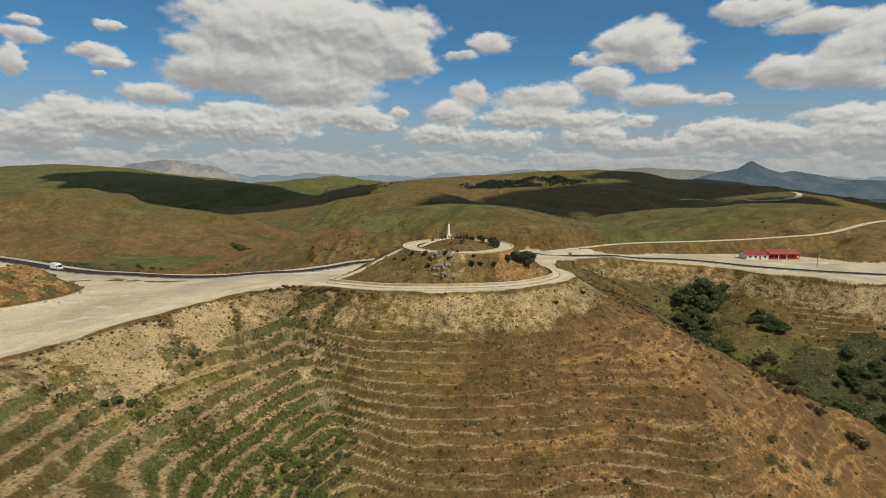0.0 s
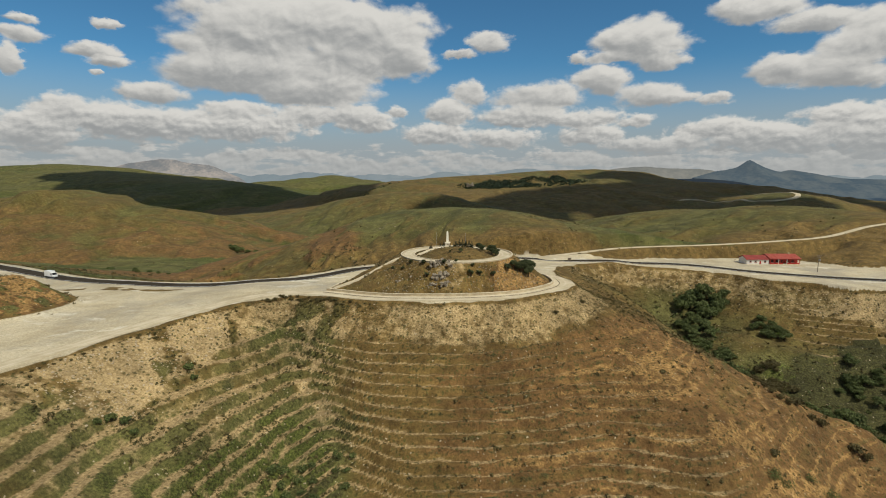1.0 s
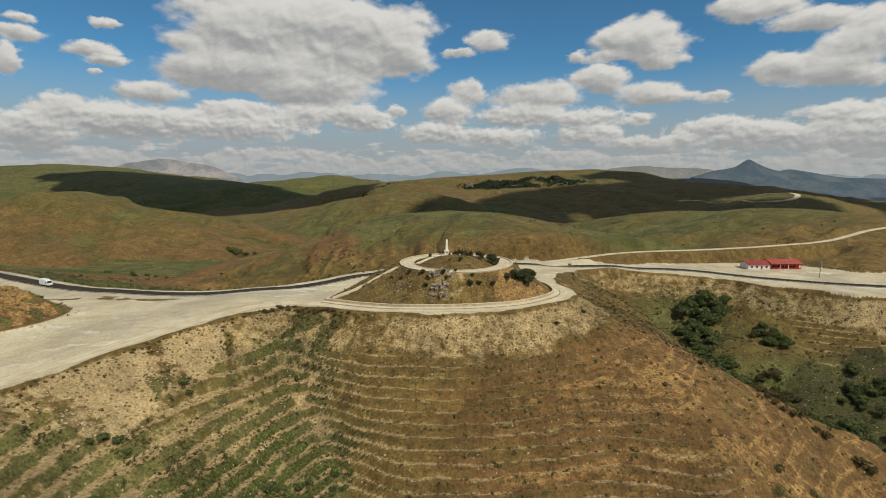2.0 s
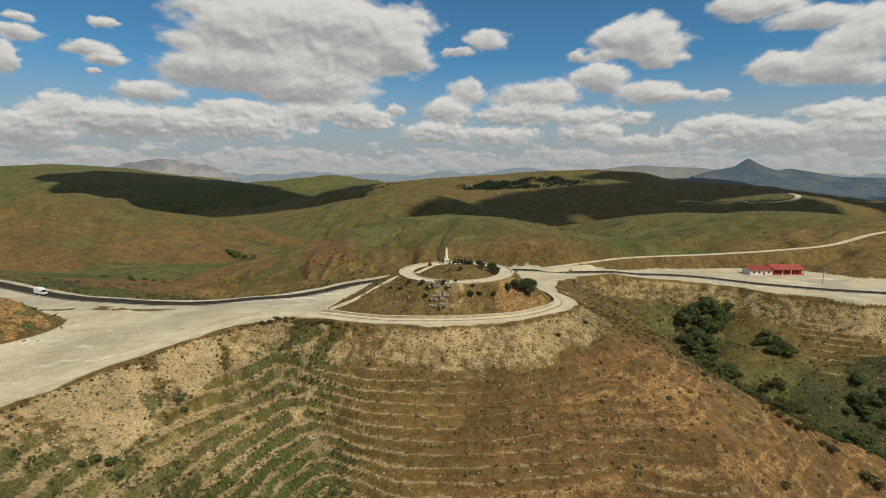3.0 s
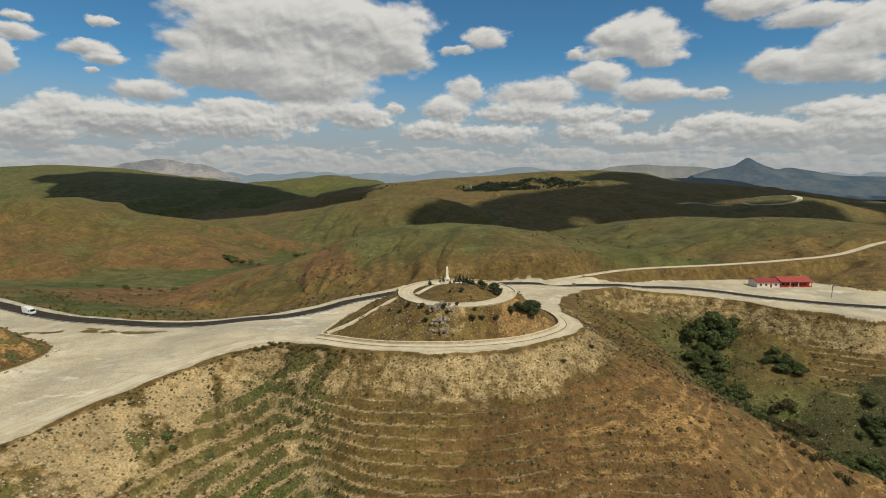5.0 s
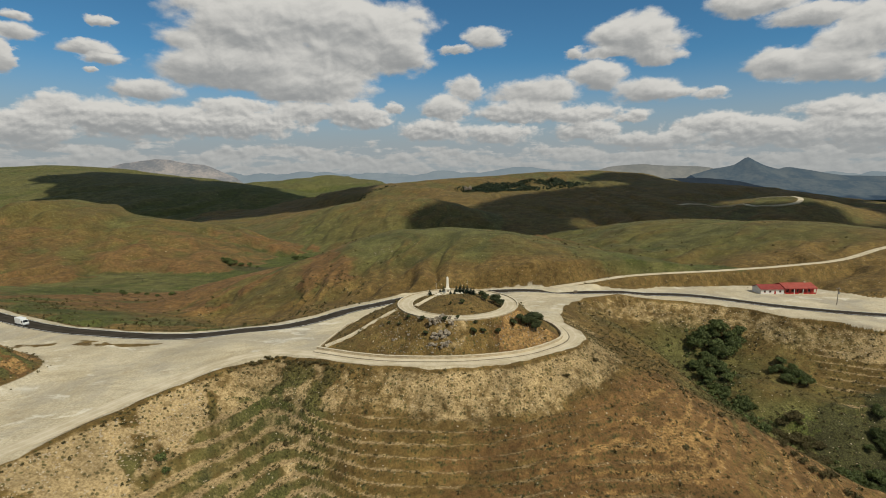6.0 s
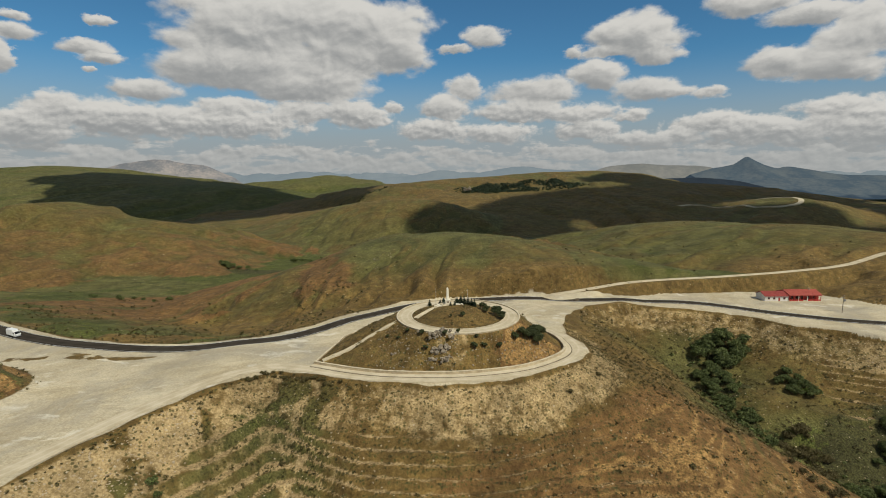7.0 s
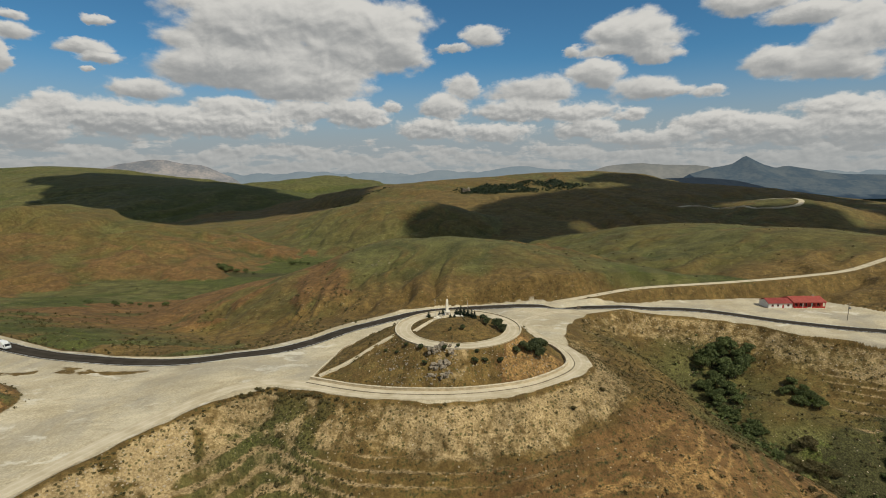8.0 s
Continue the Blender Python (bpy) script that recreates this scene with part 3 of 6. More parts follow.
    # the ravine behind the spur
    bed_d, bed_s = line_distance(x, y, RAVINE_BED)
    bed_z = np.interp(bed_s, np.linspace(0, 1, len(RAVINE_BED)), RAVINE_BED[:, 2]) + 0.62 * np.maximum(bed_d - 3.0, 0.0) + 0.8 * value_noise(x, y, 9.0, 3)
    z = np.where(bed_d < 60, z + (-smooth_max(-z, -bed_z, 3.0) - z) * smooth(out, 3, 16), z)
    # terraces cut along the slopes
    front = smooth(out, 9, 12) * smooth(y, 175, 165) * np.clip(smooth(x, 62, 34) + smooth(x + 0.9 * y, 205, 165) * smooth(x, 95, 70), 0, 1) * smooth(z, -60, -55)
    scree = np.clip(blob(x, y, -79, 117, 12, 14) + blob(x, y, -70, 143, 7, 10), 0, 1)
    front = front * (1 - smooth(scree, 0.25, 0.5)) * smooth(d + 6 * left, 9, 13)
    east = smooth(x - 0.2 * y, 104, 116) * smooth(y, 236, 226) * smooth(z, -15, -18) * smooth(out, 6, 9)
    terrace = np.maximum(front, east)
    step_z = 2.0
    phase = (z + 20) / step_z * (1 - 0.30 * smooth(x + 0.15 * (y - 140), -28, -46)) + value_noise(x, y, 30.0, 2) * 0.35
    part = phase - np.floor(phase)
    cut = (smooth(part, 0.42, 1.0) - part) * step_z
    z = z + terrace * cut
    cone_face = smooth(x, -26, 0) * smooth(y, 180, 170)
    ends = 0.52 - 0.08 * cone_face + 0.10 * value_noise(x, y, 5.0, 3)
    tread = terrace * (0.98 - cone_face * (0.10 + 0.24 * smooth(y, 116, 134) + 0.08 * smooth(x, 18, 44))) * np.clip(0.88 + 0.35 * value_noise(x, y, 9.0, 3), 0, 1) * (1 - smooth(part, ends - 0.08, ends + 0.05)) * smooth(part, 0.0, 0.07)
    # levelled ground and knoll
    z = np.where(d < 0, flat_z + value_noise(x, y, 6.0, 3) * 0.06, z)
    hill_side = smooth_max(np.full(np.shape(x), -300.0), hills, 1.0)
    z = np.where((d < 0) & (y > 276) & (x < 110), np.maximum(z, np.minimum(hill_side, z + 6)), z)
    ki = -outline_distance(x, y, LOOP_INNER)
    r = np.hypot(x - RING_X, y - RING_Y)
    ring_d = np.maximum(r - RING_OUT - 0.6, 0.0)
    up = np.clip(ki / (ki + ring_d + 1e-6), 0, 1)
    crag = value_noise(x, y, 5.0, 4) * 0.5 * np.minimum(up, 1 - up) * 4
    knoll = flat_z + (RING_Z - flat_z) * up ** 1.05 + crag
    knoll = np.where(r < RING_IN - 0.3, RING_Z + 2.3 * smooth(r, RING_IN - 0.3, 3.0) + value_noise(x, y, 4.0, 3) * 0.08, knoll)
    z = np.where(ki > 0.3, knoll, z)
    # cut bank beside the car park
    mound = 9.0 * smooth(np.hypot((x + 150) / 38, (y - 155) / 28), 1.0, 0.45) * (1 + 0.18 * value_noise(x, y, 7.0, 3))
    z = z + mound
    # rough ground everywhere else
    z = z + smooth(out, 0.5, 5) * value_noise(x, y, 2.2, 3) * 0.13
    # beds of the highway and the track
    hd, hs = line_distance(x, y, HIGHWAY)
    bed = levels(x, y)
    z = np.where(np.abs(x) < 340, bed + (z - bed) * smooth(hd, 5.2, 9.0), z)
    if TRACK_Z:
        td, ts = line_distance(x, y, TRACK)
        bed = np.interp(ts, np.linspace(0, 1, len(TRACK)), TRACK_Z[0])
        z = np.where(td < 12, bed + (z - bed) * smooth(td, 2.6, 9.0), z)
    if not zones:
        return z
    rough = value_noise(x, y, 14.0, 4)
    lot = smooth(d + rough * 0.8, 0.6, -0.6) * (1 - smooth(ki, -0.5, 0.5)) * (1 - smooth(mound, 0.4, 1.6))
    lot = lot * np.clip(smooth(y, 285, 278) + smooth(x, 100, 112), 0, 1) * (1 - smooth(hills - flat_z, -0.5, 0.8) * smooth(y, 272, 278))
    verge = smooth(hd, 11, 9) * smooth(d, 0, -1)
    apron = blob(x, y, 47, 243, 11, 14)
    gravel = np.clip(np.maximum(lot, verge) + 0.9 * smooth(apron, 0.3, 0.6) * smooth(x - 0.2 * y, 14, 2) , 0, 1)
    gravel = gravel * (1 - 0.70 * smooth(np.hypot((x + 128) / 40, (y - 189 + 2.5 * rough) / 3.0), 1.2, 0.6) * smooth(value_noise(x, y, 5.0, 3), -0.35, 0.25))
    scree_on = smooth(scree * (1 + 0.5 * value_noise(x, y, 5.0, 3)) + rough * 0.25, 0.30, 0.62) * smooth(out, 0, 2)
    straw = np.clip((0.88 - 0.15 * smooth(out, 2, 9)) * smooth(out, 0.4, 2) * smooth(out + rough * 2.2, 14.5, 10.5) * smooth(y, 225, 205) * smooth(x + rough * 6, -40, 0) + 0.95 * scree_on, 0, 1)
    straw = np.clip(straw + 0.58 * smooth(out, 0.3, 1.5) * smooth(out, 16, 8) * smooth(x, 60, 90) * smooth(y, 180, 200) * smooth(y, 275, 262) + 0.80 * np.exp(-((gd + 1.2 * rough) / 2.8) ** 2) * smooth(y, 126, 134) * smooth(y, 158, 150) * smooth(value_noise(x, y, 4.0, 3), -0.5, 0.2), 0, 1)
    clumps = smooth(value_noise(x, y, 4.5, 4, 0.6) + 0.05 * (x + 119), -0.1, 0.3)
    cut_face = smooth(mound, 0.4, 2.0) * (1 - clumps)
    crags = smooth(ki, 0, 1) * smooth(blob(x, y, 3, 169, 6, 4), 0.3, 0.6)
    ochre = smooth(ki, 0, 1) * smooth(x + 2.5 * value_noise(x, y, 3.0, 3), 15, 21) * smooth(y, 188, 180) * smooth(r, 19, 22)
    rust = 0.76 * smooth(x, -30, 25) * smooth(y, 200, 165) * smooth(out, 6, 20) + 1.3 * ochre + 1.1 * cut_face
    flank = smooth(y, 270, 310) * smooth(d, 2, 20)
    hill_c = np.where(whose == 0, flank, 0.0)
    swale = smooth(-ribs + 0.2 * rough, -0.02, 0.40)
    table = np.array([h[5:10] for h in HILLS] + [(0.8, 0.8, 0.0, 0.0, 20.0)])
    g_top, g_low, r_top, r_low, over_height = (table[whose, c] for c in range(5))
    down = smooth(below / over_height + 0.25 * rough + 0.25 * ribs + 0.25 * value_noise(x, y, 60.0, 3) + np.where(whose == 0, 1.1 * smooth(x, -35, -95), 0.0), 0.25, 1.0)
    slopes = np.where(whose == 0, flank, np.where(whose == 1, smooth(y + 12 * rough, 395, 500), smooth(y, 300, 420)))
    rust = rust + slopes * np.where(whose < 0, 0, (r_top + (r_low - r_top) * down) * np.clip(1 - 0.75 * swale + 0.25 * ribs, 0, 1.2)) * np.where(whose == 0, smooth(x, 130, 50) * (0.70 + 0.40 * smooth(x, 40, -60)), 1.0)
    shoulder_straw = smooth(x - 0.25 * (y - 160), 55, 90) * smooth(y, 210, 185)
    straw = straw + slopes * np.where(whose == 3, 0.18, 0.0) + slopes * np.where(whose == 2, 0.25, 0.0)
    straw = np.clip(straw + 0.1 * ochre + 0.20 * shoulder_straw + 0.2 * cut_face + 0.6 * crags, 0, 1)
    cone = smooth(x, -20, 5) * smooth(y, 178, 165) * smooth(out, 9, 16)
    rust = rust + 0.35 * cone * value_noise(z * 1.3, x * 0.05, 1.0, 2)
    bare = (blob(x, y, 60, 152, 6, 4) + blob(x, y, 78, 128, 9, 5) + blob(x, y, 90, 121, 11, 6) + blob(x, y, 70, 143, 5, 10)) * smooth(value_noise(x, y, 6.0, 3), -0.3, 0.4)
    rust, straw = rust + 0.75 * bare, np.clip(straw + 0.15 * bare, 0, 1)
    # bare tan fill below the car park, overgrown in patches and along the terraces
    fill_left = smooth(x + 3 * rough, -18, -34) * smooth(out, 0.4, 2) * smooth(y, 186, 174)
    riser = smooth(part, 0.40, 0.52) * smooth(part, 1.02, 0.94) * (0.55 + 0.45 * smooth(value_noise(x, y, 6.0, 3), -0.4, 0.3))
    grown = overgrown(x, y) * (1 - 0.8 * scree_on) * (1 - 0.75 * terrace)
    grown = np.clip(grown + terrace * riser * (0.72 + 0.28 * overgrown(x, y)), 0, 1)
    straw = np.clip(straw * (1 - 0.6 * fill_left * grown) + 0.74 * fill_left * (1 - grown), 0, 1)
    # shade of the terrace risers on the cone, put in as a dark band
    riser_shade = terrace * smooth(x, -34, -18) * smooth(y, 182, 172) * smooth(part, 0.55, 0.75) * smooth(part, 1.0, 0.9)
    low_green = smooth(x, -14, -45) * smooth(out, 4, 14) * smooth(y, 180, 160)
    bottom = blob(x, y, -36, 112, 16, 22) + 0.4 * blob(x, y, -62, 96, 30, 12)
    ravine = smooth(np.hypot((x - 124 - 0.35 * (222 - y)) / 30, (y - 205) / 55), 1.2, 0.6)
    shoulder = smooth(x - 0.25 * (y - 160), 62, 92) * smooth(y, 205, 185) * smooth(z, -45, -30) * smooth(y, 148, 165)
    valley = 1.2 * smooth(np.hypot((x + 220) / 190, (y + 0.1 * x - 400) / 85), 1.1, 0.6) * (1 - 0.8 * hill_c) + 1.6 * smooth(x, -40, -85) * smooth(y, 205, 225) * smooth(d, 85, 30) * smooth(d, 0, 5)
    valley = valley * smooth(value_noise(x, y, 26.0, 4, 0.6), -0.55, 0.35)
    broad = value_noise(x, y, 120.0, 3)
    tops = slopes * np.clip(g_top + (g_low - g_top) * down + 0.24 * swale + 0.12 * broad + np.where(whose == 0, 0.3 * smooth(x, 70, 150), 0.0), 0, 0.95)
    green = np.clip(0.3 * low_green + 0.34 * fill_left * grown + 0.36 * smooth(x - 0.2 * y, 80, 96) * smooth(y, 268, 255) * smooth(out, 1, 4) + 0.42 * blob(x, y, -50, 158, 14, 9) + 0.8 * bottom + 0.42 * smooth(bed_d + 3 * rough, 24, 8) + 0.10 * ravine + 0.7 * shoulder + 0.6 * valley + 0.5 * blob(x, y, -235, 690, 95, 110) + 0.6 * blob(x, y, 82, 234, 26, 26) + 0.75 * smooth(mound, 0.5, 3) * clumps + tops + 0.25 * smooth(ki, 0, 2) * (1 - ochre), 0, 1)
    wood_and_shade = 0.9 * smooth(np.hypot((x - 190) / 170, (y - 1230) / 95), 1.0, 0.6) * smooth(value_noise(x, y, 60.0, 3), -0.3, 0.3)
    wood_and_shade = wood_and_shade + 0.75 * smooth(np.hypot((x + 215) / 60, (y - 612) / 22), 1.1, 0.5)
    wood_and_shade = wood_and_shade + 0.5 * (blob(x, y, -33, 111, 11, 9) + blob(x, y, -52, 140, 8, 10) + 0.8 * blob(x, y, -60, 128, 9, 7) + 0.7 * blob(x, y, -24, 130, 9, 7)) * smooth(value_noise(x, y, 7.0, 4), -0.1, 0.5) * (1 - 0.8 * tread)
    wood_and_shade = wood_and_shade + 0.4 * smooth(x - 0.2 * y, 84, 100) * smooth(y, 262, 245) * smooth(value_noise(x, y, 7.0, 4, 0.6), 0.0, 0.5) * (1 - tread)
    wood_and_shade = wood_and_shade + 0.85 * smooth(np.hypot((x - 166) / 32, (y - 186) / 22) + 0.4 * rough, 1.2, 0.5)
    wood_and_shade = wood_and_shade + 0.28 * fill_left * grown + 0.50 * riser_shade
    wood_and_shade = wood_and_shade + 0.9 * smooth(bed_d + 5 * rough, 16, 4) * smooth(value_noise(x, y, 8.0, 3), -0.5, 0.3)
    zero = np.zeros(np.shape(x))
    gravel = np.where(y > 350, zero, gravel)
    return z, (green, np.clip(rust, 0, 1), np.clip(gravel, 0, 1)), (straw, tread, np.clip(wood_and_shade, 0, 1))


def spaced(low, fine_low, fine_high, high, step, growth, back_growth=None):
    """Grid lines that are close where the ground is near and spread out towards the horizon."""
    line, s, v = list(np.arange(fine_low, fine_high + step / 2, step)), step, fine_high
    while v < high:
        s *= growth
        v += s
        line.append(v)
    s, v = step, fine_low
    while v > low:
        s *= back_growth or growth
        v -= s
        line.insert(0, v)
    return np.array(line)


def mesh_from(name, verts, faces, smooth_shaded=True, materials=()):
    me = bpy.data.meshes.new(name)
    me.from_pydata([tuple(v) for v in verts], [], [tuple(f) for f in faces])
    if smooth_shaded:
        me.shade_smooth()
    for m in materials:
        me.materials.append(m)
    return me


def build_ground():
    gx = spaced(-4700, -118, 176, 4700, 0.58, 1.018)
    gy = spaced(-1500, 98, 262, 4700, 0.58, 1.0155, 1.05)
    X, Y = np.meshgrid(gx, gy)
    Z, zone, cover = land(X.ravel(), Y.ravel(), True)
    nx, ny = len(gx), len(gy)
    i, j = np.meshgrid(np.arange(nx - 1), np.arange(ny - 1))
    a = (j * nx + i).ravel()
    quads = np.stack([a, a + 1, a + nx + 1, a + nx], 1)
    me = bpy.data.meshes.new("ground")
    me.vertices.add(nx * ny)
    me.vertices.foreach_set("co", np.stack([X.ravel(), Y.ravel(), Z], 1).astype(np.float32).ravel())
    me.loops.add(quads.size)
    me.loops.foreach_set("vertex_index", quads.astype(np.int32).ravel())
    me.polygons.add(len(quads))
    me.polygons.foreach_set("loop_start", np.arange(0, quads.size, 4, dtype=np.int32))
    me.update(calc_edges=True)
    me.shade_smooth()
    for key, values in (("zone", zone), ("cover", cover)):
        layer = me.color_attributes.new(key, "FLOAT_COLOR", "POINT")
        layer.data.foreach_set("color", np.stack([*values, np.ones(nx * ny)], 1).astype(np.float32).ravel())
    me.materials.append(GROUND)
    return tagged(new("ground", me), "dry brown and green mountain ground with terraced slopes", "ground", kind="structure")


track_z = land(TRACK[:, 0], TRACK[:, 1])
track_z = np.where(TRACK[:, 0] < 250, np.interp(TRACK[:, 0], [58, 80, 112, 170, 246], [-5.6, -4.2, -3.4, -3.8, -0.9]), track_z)
TRACK_Z.append(np.convolve(np.pad(track_z, 8, mode="edge"), np.ones(17) / 17, "valid"))
ground = build_ground()


def ribbon(name, line, width, lift, material, label, category, thick=0.35, kind="structure", heights=None):
    """A road laid along a line, cambered a little, with edges that go down into the ground."""
    side = np.gradient(line[:, :2], axis=0)
    side = np.stack([side[:, 1], -side[:, 0]], 1) / np.hypot(side[:, 0], side[:, 1])[:, None]
    across = [(-0.5, -thick), (-0.5, 0.0), (-0.25, 0.03), (0.0, 0.05), (0.25, 0.03), (0.5, 0.0), (0.5, -thick)]
    base = levels(line[:, 0], line[:, 1]) if heights is None else heights
    rim = value_noise(line[:, 0], line[:, 1], 5.0, 3) * 0.02
    verts, uvs = [], []
    for k, (a, h) in enumerate(across):
        p = line[:, :2] + side * (a * width * (1 + rim))[:, None]
        verts.append(np.c_[p, base + lift + h])
        uvs += [(a + 0.5, s / 10.0) for s in range(len(line))]
    n_line = len(line)
    faces = [(k * n_line + s, k * n_line + s + 1, (k + 1) * n_line + s + 1, (k + 1) * n_line + s) for k in range(len(across) - 1) for s in range(n_line - 1)]
    me = mesh_from(name, np.vstack(verts), faces, False, (material,))
    layer = me.uv_layers.new(name="way")
    index = np.zeros(len(me.loops), np.int32)
    me.loops.foreach_get("vertex_index", index)
    layer.data.foreach_set("uv", np.array(uvs, np.float32)[index].ravel())
    me.flip_normals()
    return tagged(new(name, me), label, category, kind=kind)


road = ribbon("road", HIGHWAY, 6.8, 0.14, ASPHALT, "dark grey asphalt two-lane mountain road", "road")
for offset in (-3.1, 3.1):
    turn = np.gradient(HIGHWAY[:, :2], axis=0)
    turn = np.stack([turn[:, 1], -turn[:, 0]], 1) / np.hypot(turn[:, 0], turn[:, 1])[:, None]
    edge = np.c_[HIGHWAY[:, :2] + turn * offset]
    ribbon("road_line", edge, 0.16, 0.162, LINE_PAINT, "worn white edge line on the asphalt road", "road marking", 0.01, heights=levels(HIGHWAY[:, 0], HIGHWAY[:, 1]))
loop_road = ribbon("road", LOOP_ROAD, 5.0, 0.05, EARTH_ROAD, "pale packed-gravel road round the knoll", "road")
track = ribbon("road", TRACK, 4.2, 0.10, EARTH_ROAD, "pale unpaved side road climbing past the building", "road", 1.0, heights=TRACK_Z[0])
angle = np.radians(np.arange(0, 361, 4.0))
ring_line = np.stack([RING_X + 0.5 * (RING_IN + RING_OUT) * np.cos(angle), RING_Y + 0.5 * (RING_IN + RING_OUT) * np.sin(angle)], 1)
ring_path = ribbon("pavement", ring_line, RING_OUT - RING_IN, 0.06, EARTH_ROAD, "pale gravel path ringing the top of the knoll", "path", 0.5, heights=np.full(len(ring_line), RING_Z))
FAR_ROAD = curve_through([(427, 925), (445, 932), (484, 948), (511, 922), (524, 870), (545, 843), (577, 843), (600, 862), (611, 887), (600, 915), (575, 940)], 8.0)
ribbon("road", FAR_ROAD, 8.0, 0.6, EARTH_ROAD, "pale unpaved hairpin on a far spur", "road", 3.0, heights=land(FAR_ROAD[:, 0], FAR_ROAD[:, 1]))


def far_range(name, crest, depth, material, label, rough, seed):
    """A mountain range far off: a crest line in x, y, z with slopes to both sides."""
    line = curve_through(crest, 18.0)
    jag = value_noise(np.arange(len(line)) * 18.0, np.full(len(line), seed * 50.0), 160.0, 5, 0.55) * rough
    rows, cols = 15, len(line)
    verts = []
    for k in range(rows):
        s = k / (rows - 1) * 2 - 1
        fall = abs(s) ** 0.85
        y = line[:, 1] + s * depth
        z = -90 + (line[:, 2] + jag + 90) * (1 - fall)
        z = z + value_noise(line[:, 0], y, 190.0, 4) * rough * 1.6 * fall * (1 - fall) * 2
        verts.append(np.c_[line[:, 0] + value_noise(line[:, 0], y, 120.0, 2) * 12, y, z])
    faces = [(k * cols + c, k * cols + c + 1, (k + 1) * cols + c + 1, (k + 1) * cols + c) for k in range(rows - 1) for c in range(cols - 1)]
    return tagged(new(name, mesh_from(name, np.vstack(verts), faces, True, (material,))), label, "mountain", kind="structure")


# haze painted as emission; FAR_D also has cloud shade in its dark tones
FAR_A = far_material("far_blue_haze_slopes", (0.03, 0.04, 0.045), (0.075, 0.078, 0.070), 0.006, (0.040, 0.062, 0.086))
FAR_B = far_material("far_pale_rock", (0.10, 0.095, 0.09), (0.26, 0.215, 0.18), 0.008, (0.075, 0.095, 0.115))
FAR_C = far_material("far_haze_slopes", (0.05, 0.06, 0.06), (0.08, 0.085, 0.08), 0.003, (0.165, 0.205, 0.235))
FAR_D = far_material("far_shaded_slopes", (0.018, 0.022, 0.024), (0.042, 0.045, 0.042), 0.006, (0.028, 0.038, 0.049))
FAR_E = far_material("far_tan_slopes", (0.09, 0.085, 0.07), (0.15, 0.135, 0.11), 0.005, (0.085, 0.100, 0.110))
far_range("backdrop", [(-4400, 3300, 60), (-3400, 4000, 50), (-2400, 4300, 40), (-1200, 4400, 45), (0, 4450, 40), (1200, 4400, 45), (2400, 4300, 40), (3600, 3900, 30), (4500, 3200, 30)], 220, FAR_C, "mountain chain on the horizon in painted pale blue haze", 14, 3)
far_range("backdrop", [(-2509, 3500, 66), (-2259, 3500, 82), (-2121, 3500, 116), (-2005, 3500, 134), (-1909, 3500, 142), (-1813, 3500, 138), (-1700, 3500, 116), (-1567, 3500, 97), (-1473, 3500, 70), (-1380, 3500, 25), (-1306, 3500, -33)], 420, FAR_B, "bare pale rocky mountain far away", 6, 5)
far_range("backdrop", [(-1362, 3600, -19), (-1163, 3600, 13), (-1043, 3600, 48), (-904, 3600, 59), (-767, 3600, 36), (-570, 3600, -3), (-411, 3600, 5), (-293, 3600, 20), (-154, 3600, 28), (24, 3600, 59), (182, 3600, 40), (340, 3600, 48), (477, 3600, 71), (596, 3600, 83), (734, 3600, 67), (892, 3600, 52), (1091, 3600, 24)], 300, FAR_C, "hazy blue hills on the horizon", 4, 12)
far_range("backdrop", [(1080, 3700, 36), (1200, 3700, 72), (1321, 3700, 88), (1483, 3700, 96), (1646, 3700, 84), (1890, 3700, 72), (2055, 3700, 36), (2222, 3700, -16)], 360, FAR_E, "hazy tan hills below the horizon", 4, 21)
far_range("backdrop", [(1616, 3300, 22), (1741, 3300, 57), (1866, 3300, 79), (1918, 3300, 100), (1977, 3300, 132), (2037, 3300, 104), (2101, 3300, 75), (2175, 3300, 57), (2246, 3300, 68), (2412, 3300, 43), (2596, 3300, 14), (2843, 3300, 7), (3325, 3300, -14)], 420, FAR_A, "mountains with a pointed peak in painted blue-grey haze", 3, 8)
far_range("backdrop", [(1535, 2700, -32), (1710, 2700, -2), (1888, 2700, 7), (2127, 2700, -5), (2330, 2700, -17), (2726, 2700, -47)], 300, FAR_A, "lower slopes of the mountains in painted blue-grey haze", 5, 14)
far_range("backdrop", [(806, 2000, -3), (849, 2000, 16), (947, 2000, 25), (1057, 2000, 23), (1179, 2000, 6), (1314, 2000, -21), (1470, 2000, -43), (1628, 2000, -74), (1809, 2000, -104)], 260, FAR_D, "foothills below the pointed peak, painted dark blue with shade and haze", 4, 17)


# ---- builders for things ----
def box(bm, x0, x1, y0, y1, z0, z1, bevel=0.0):
    """A block in a bmesh, with its edges eased by bevel."""
    made = bmesh.ops.create_cube(bm, size=1.0)["verts"]
    for v in made:
        v.co = Vector((x0 + (v.co.x + 0.5) * (x1 - x0), y0 + (v.co.y + 0.5) * (y1 - y0), z0 + (v.co.z + 0.5) * (z1 - z0)))
    if bevel:
        edges = list({e for v in made for e in v.link_edges})
        bmesh.ops.bevel(bm, geom=edges, offset=bevel, segments=2, affect="EDGES", profile=0.6)
    return made


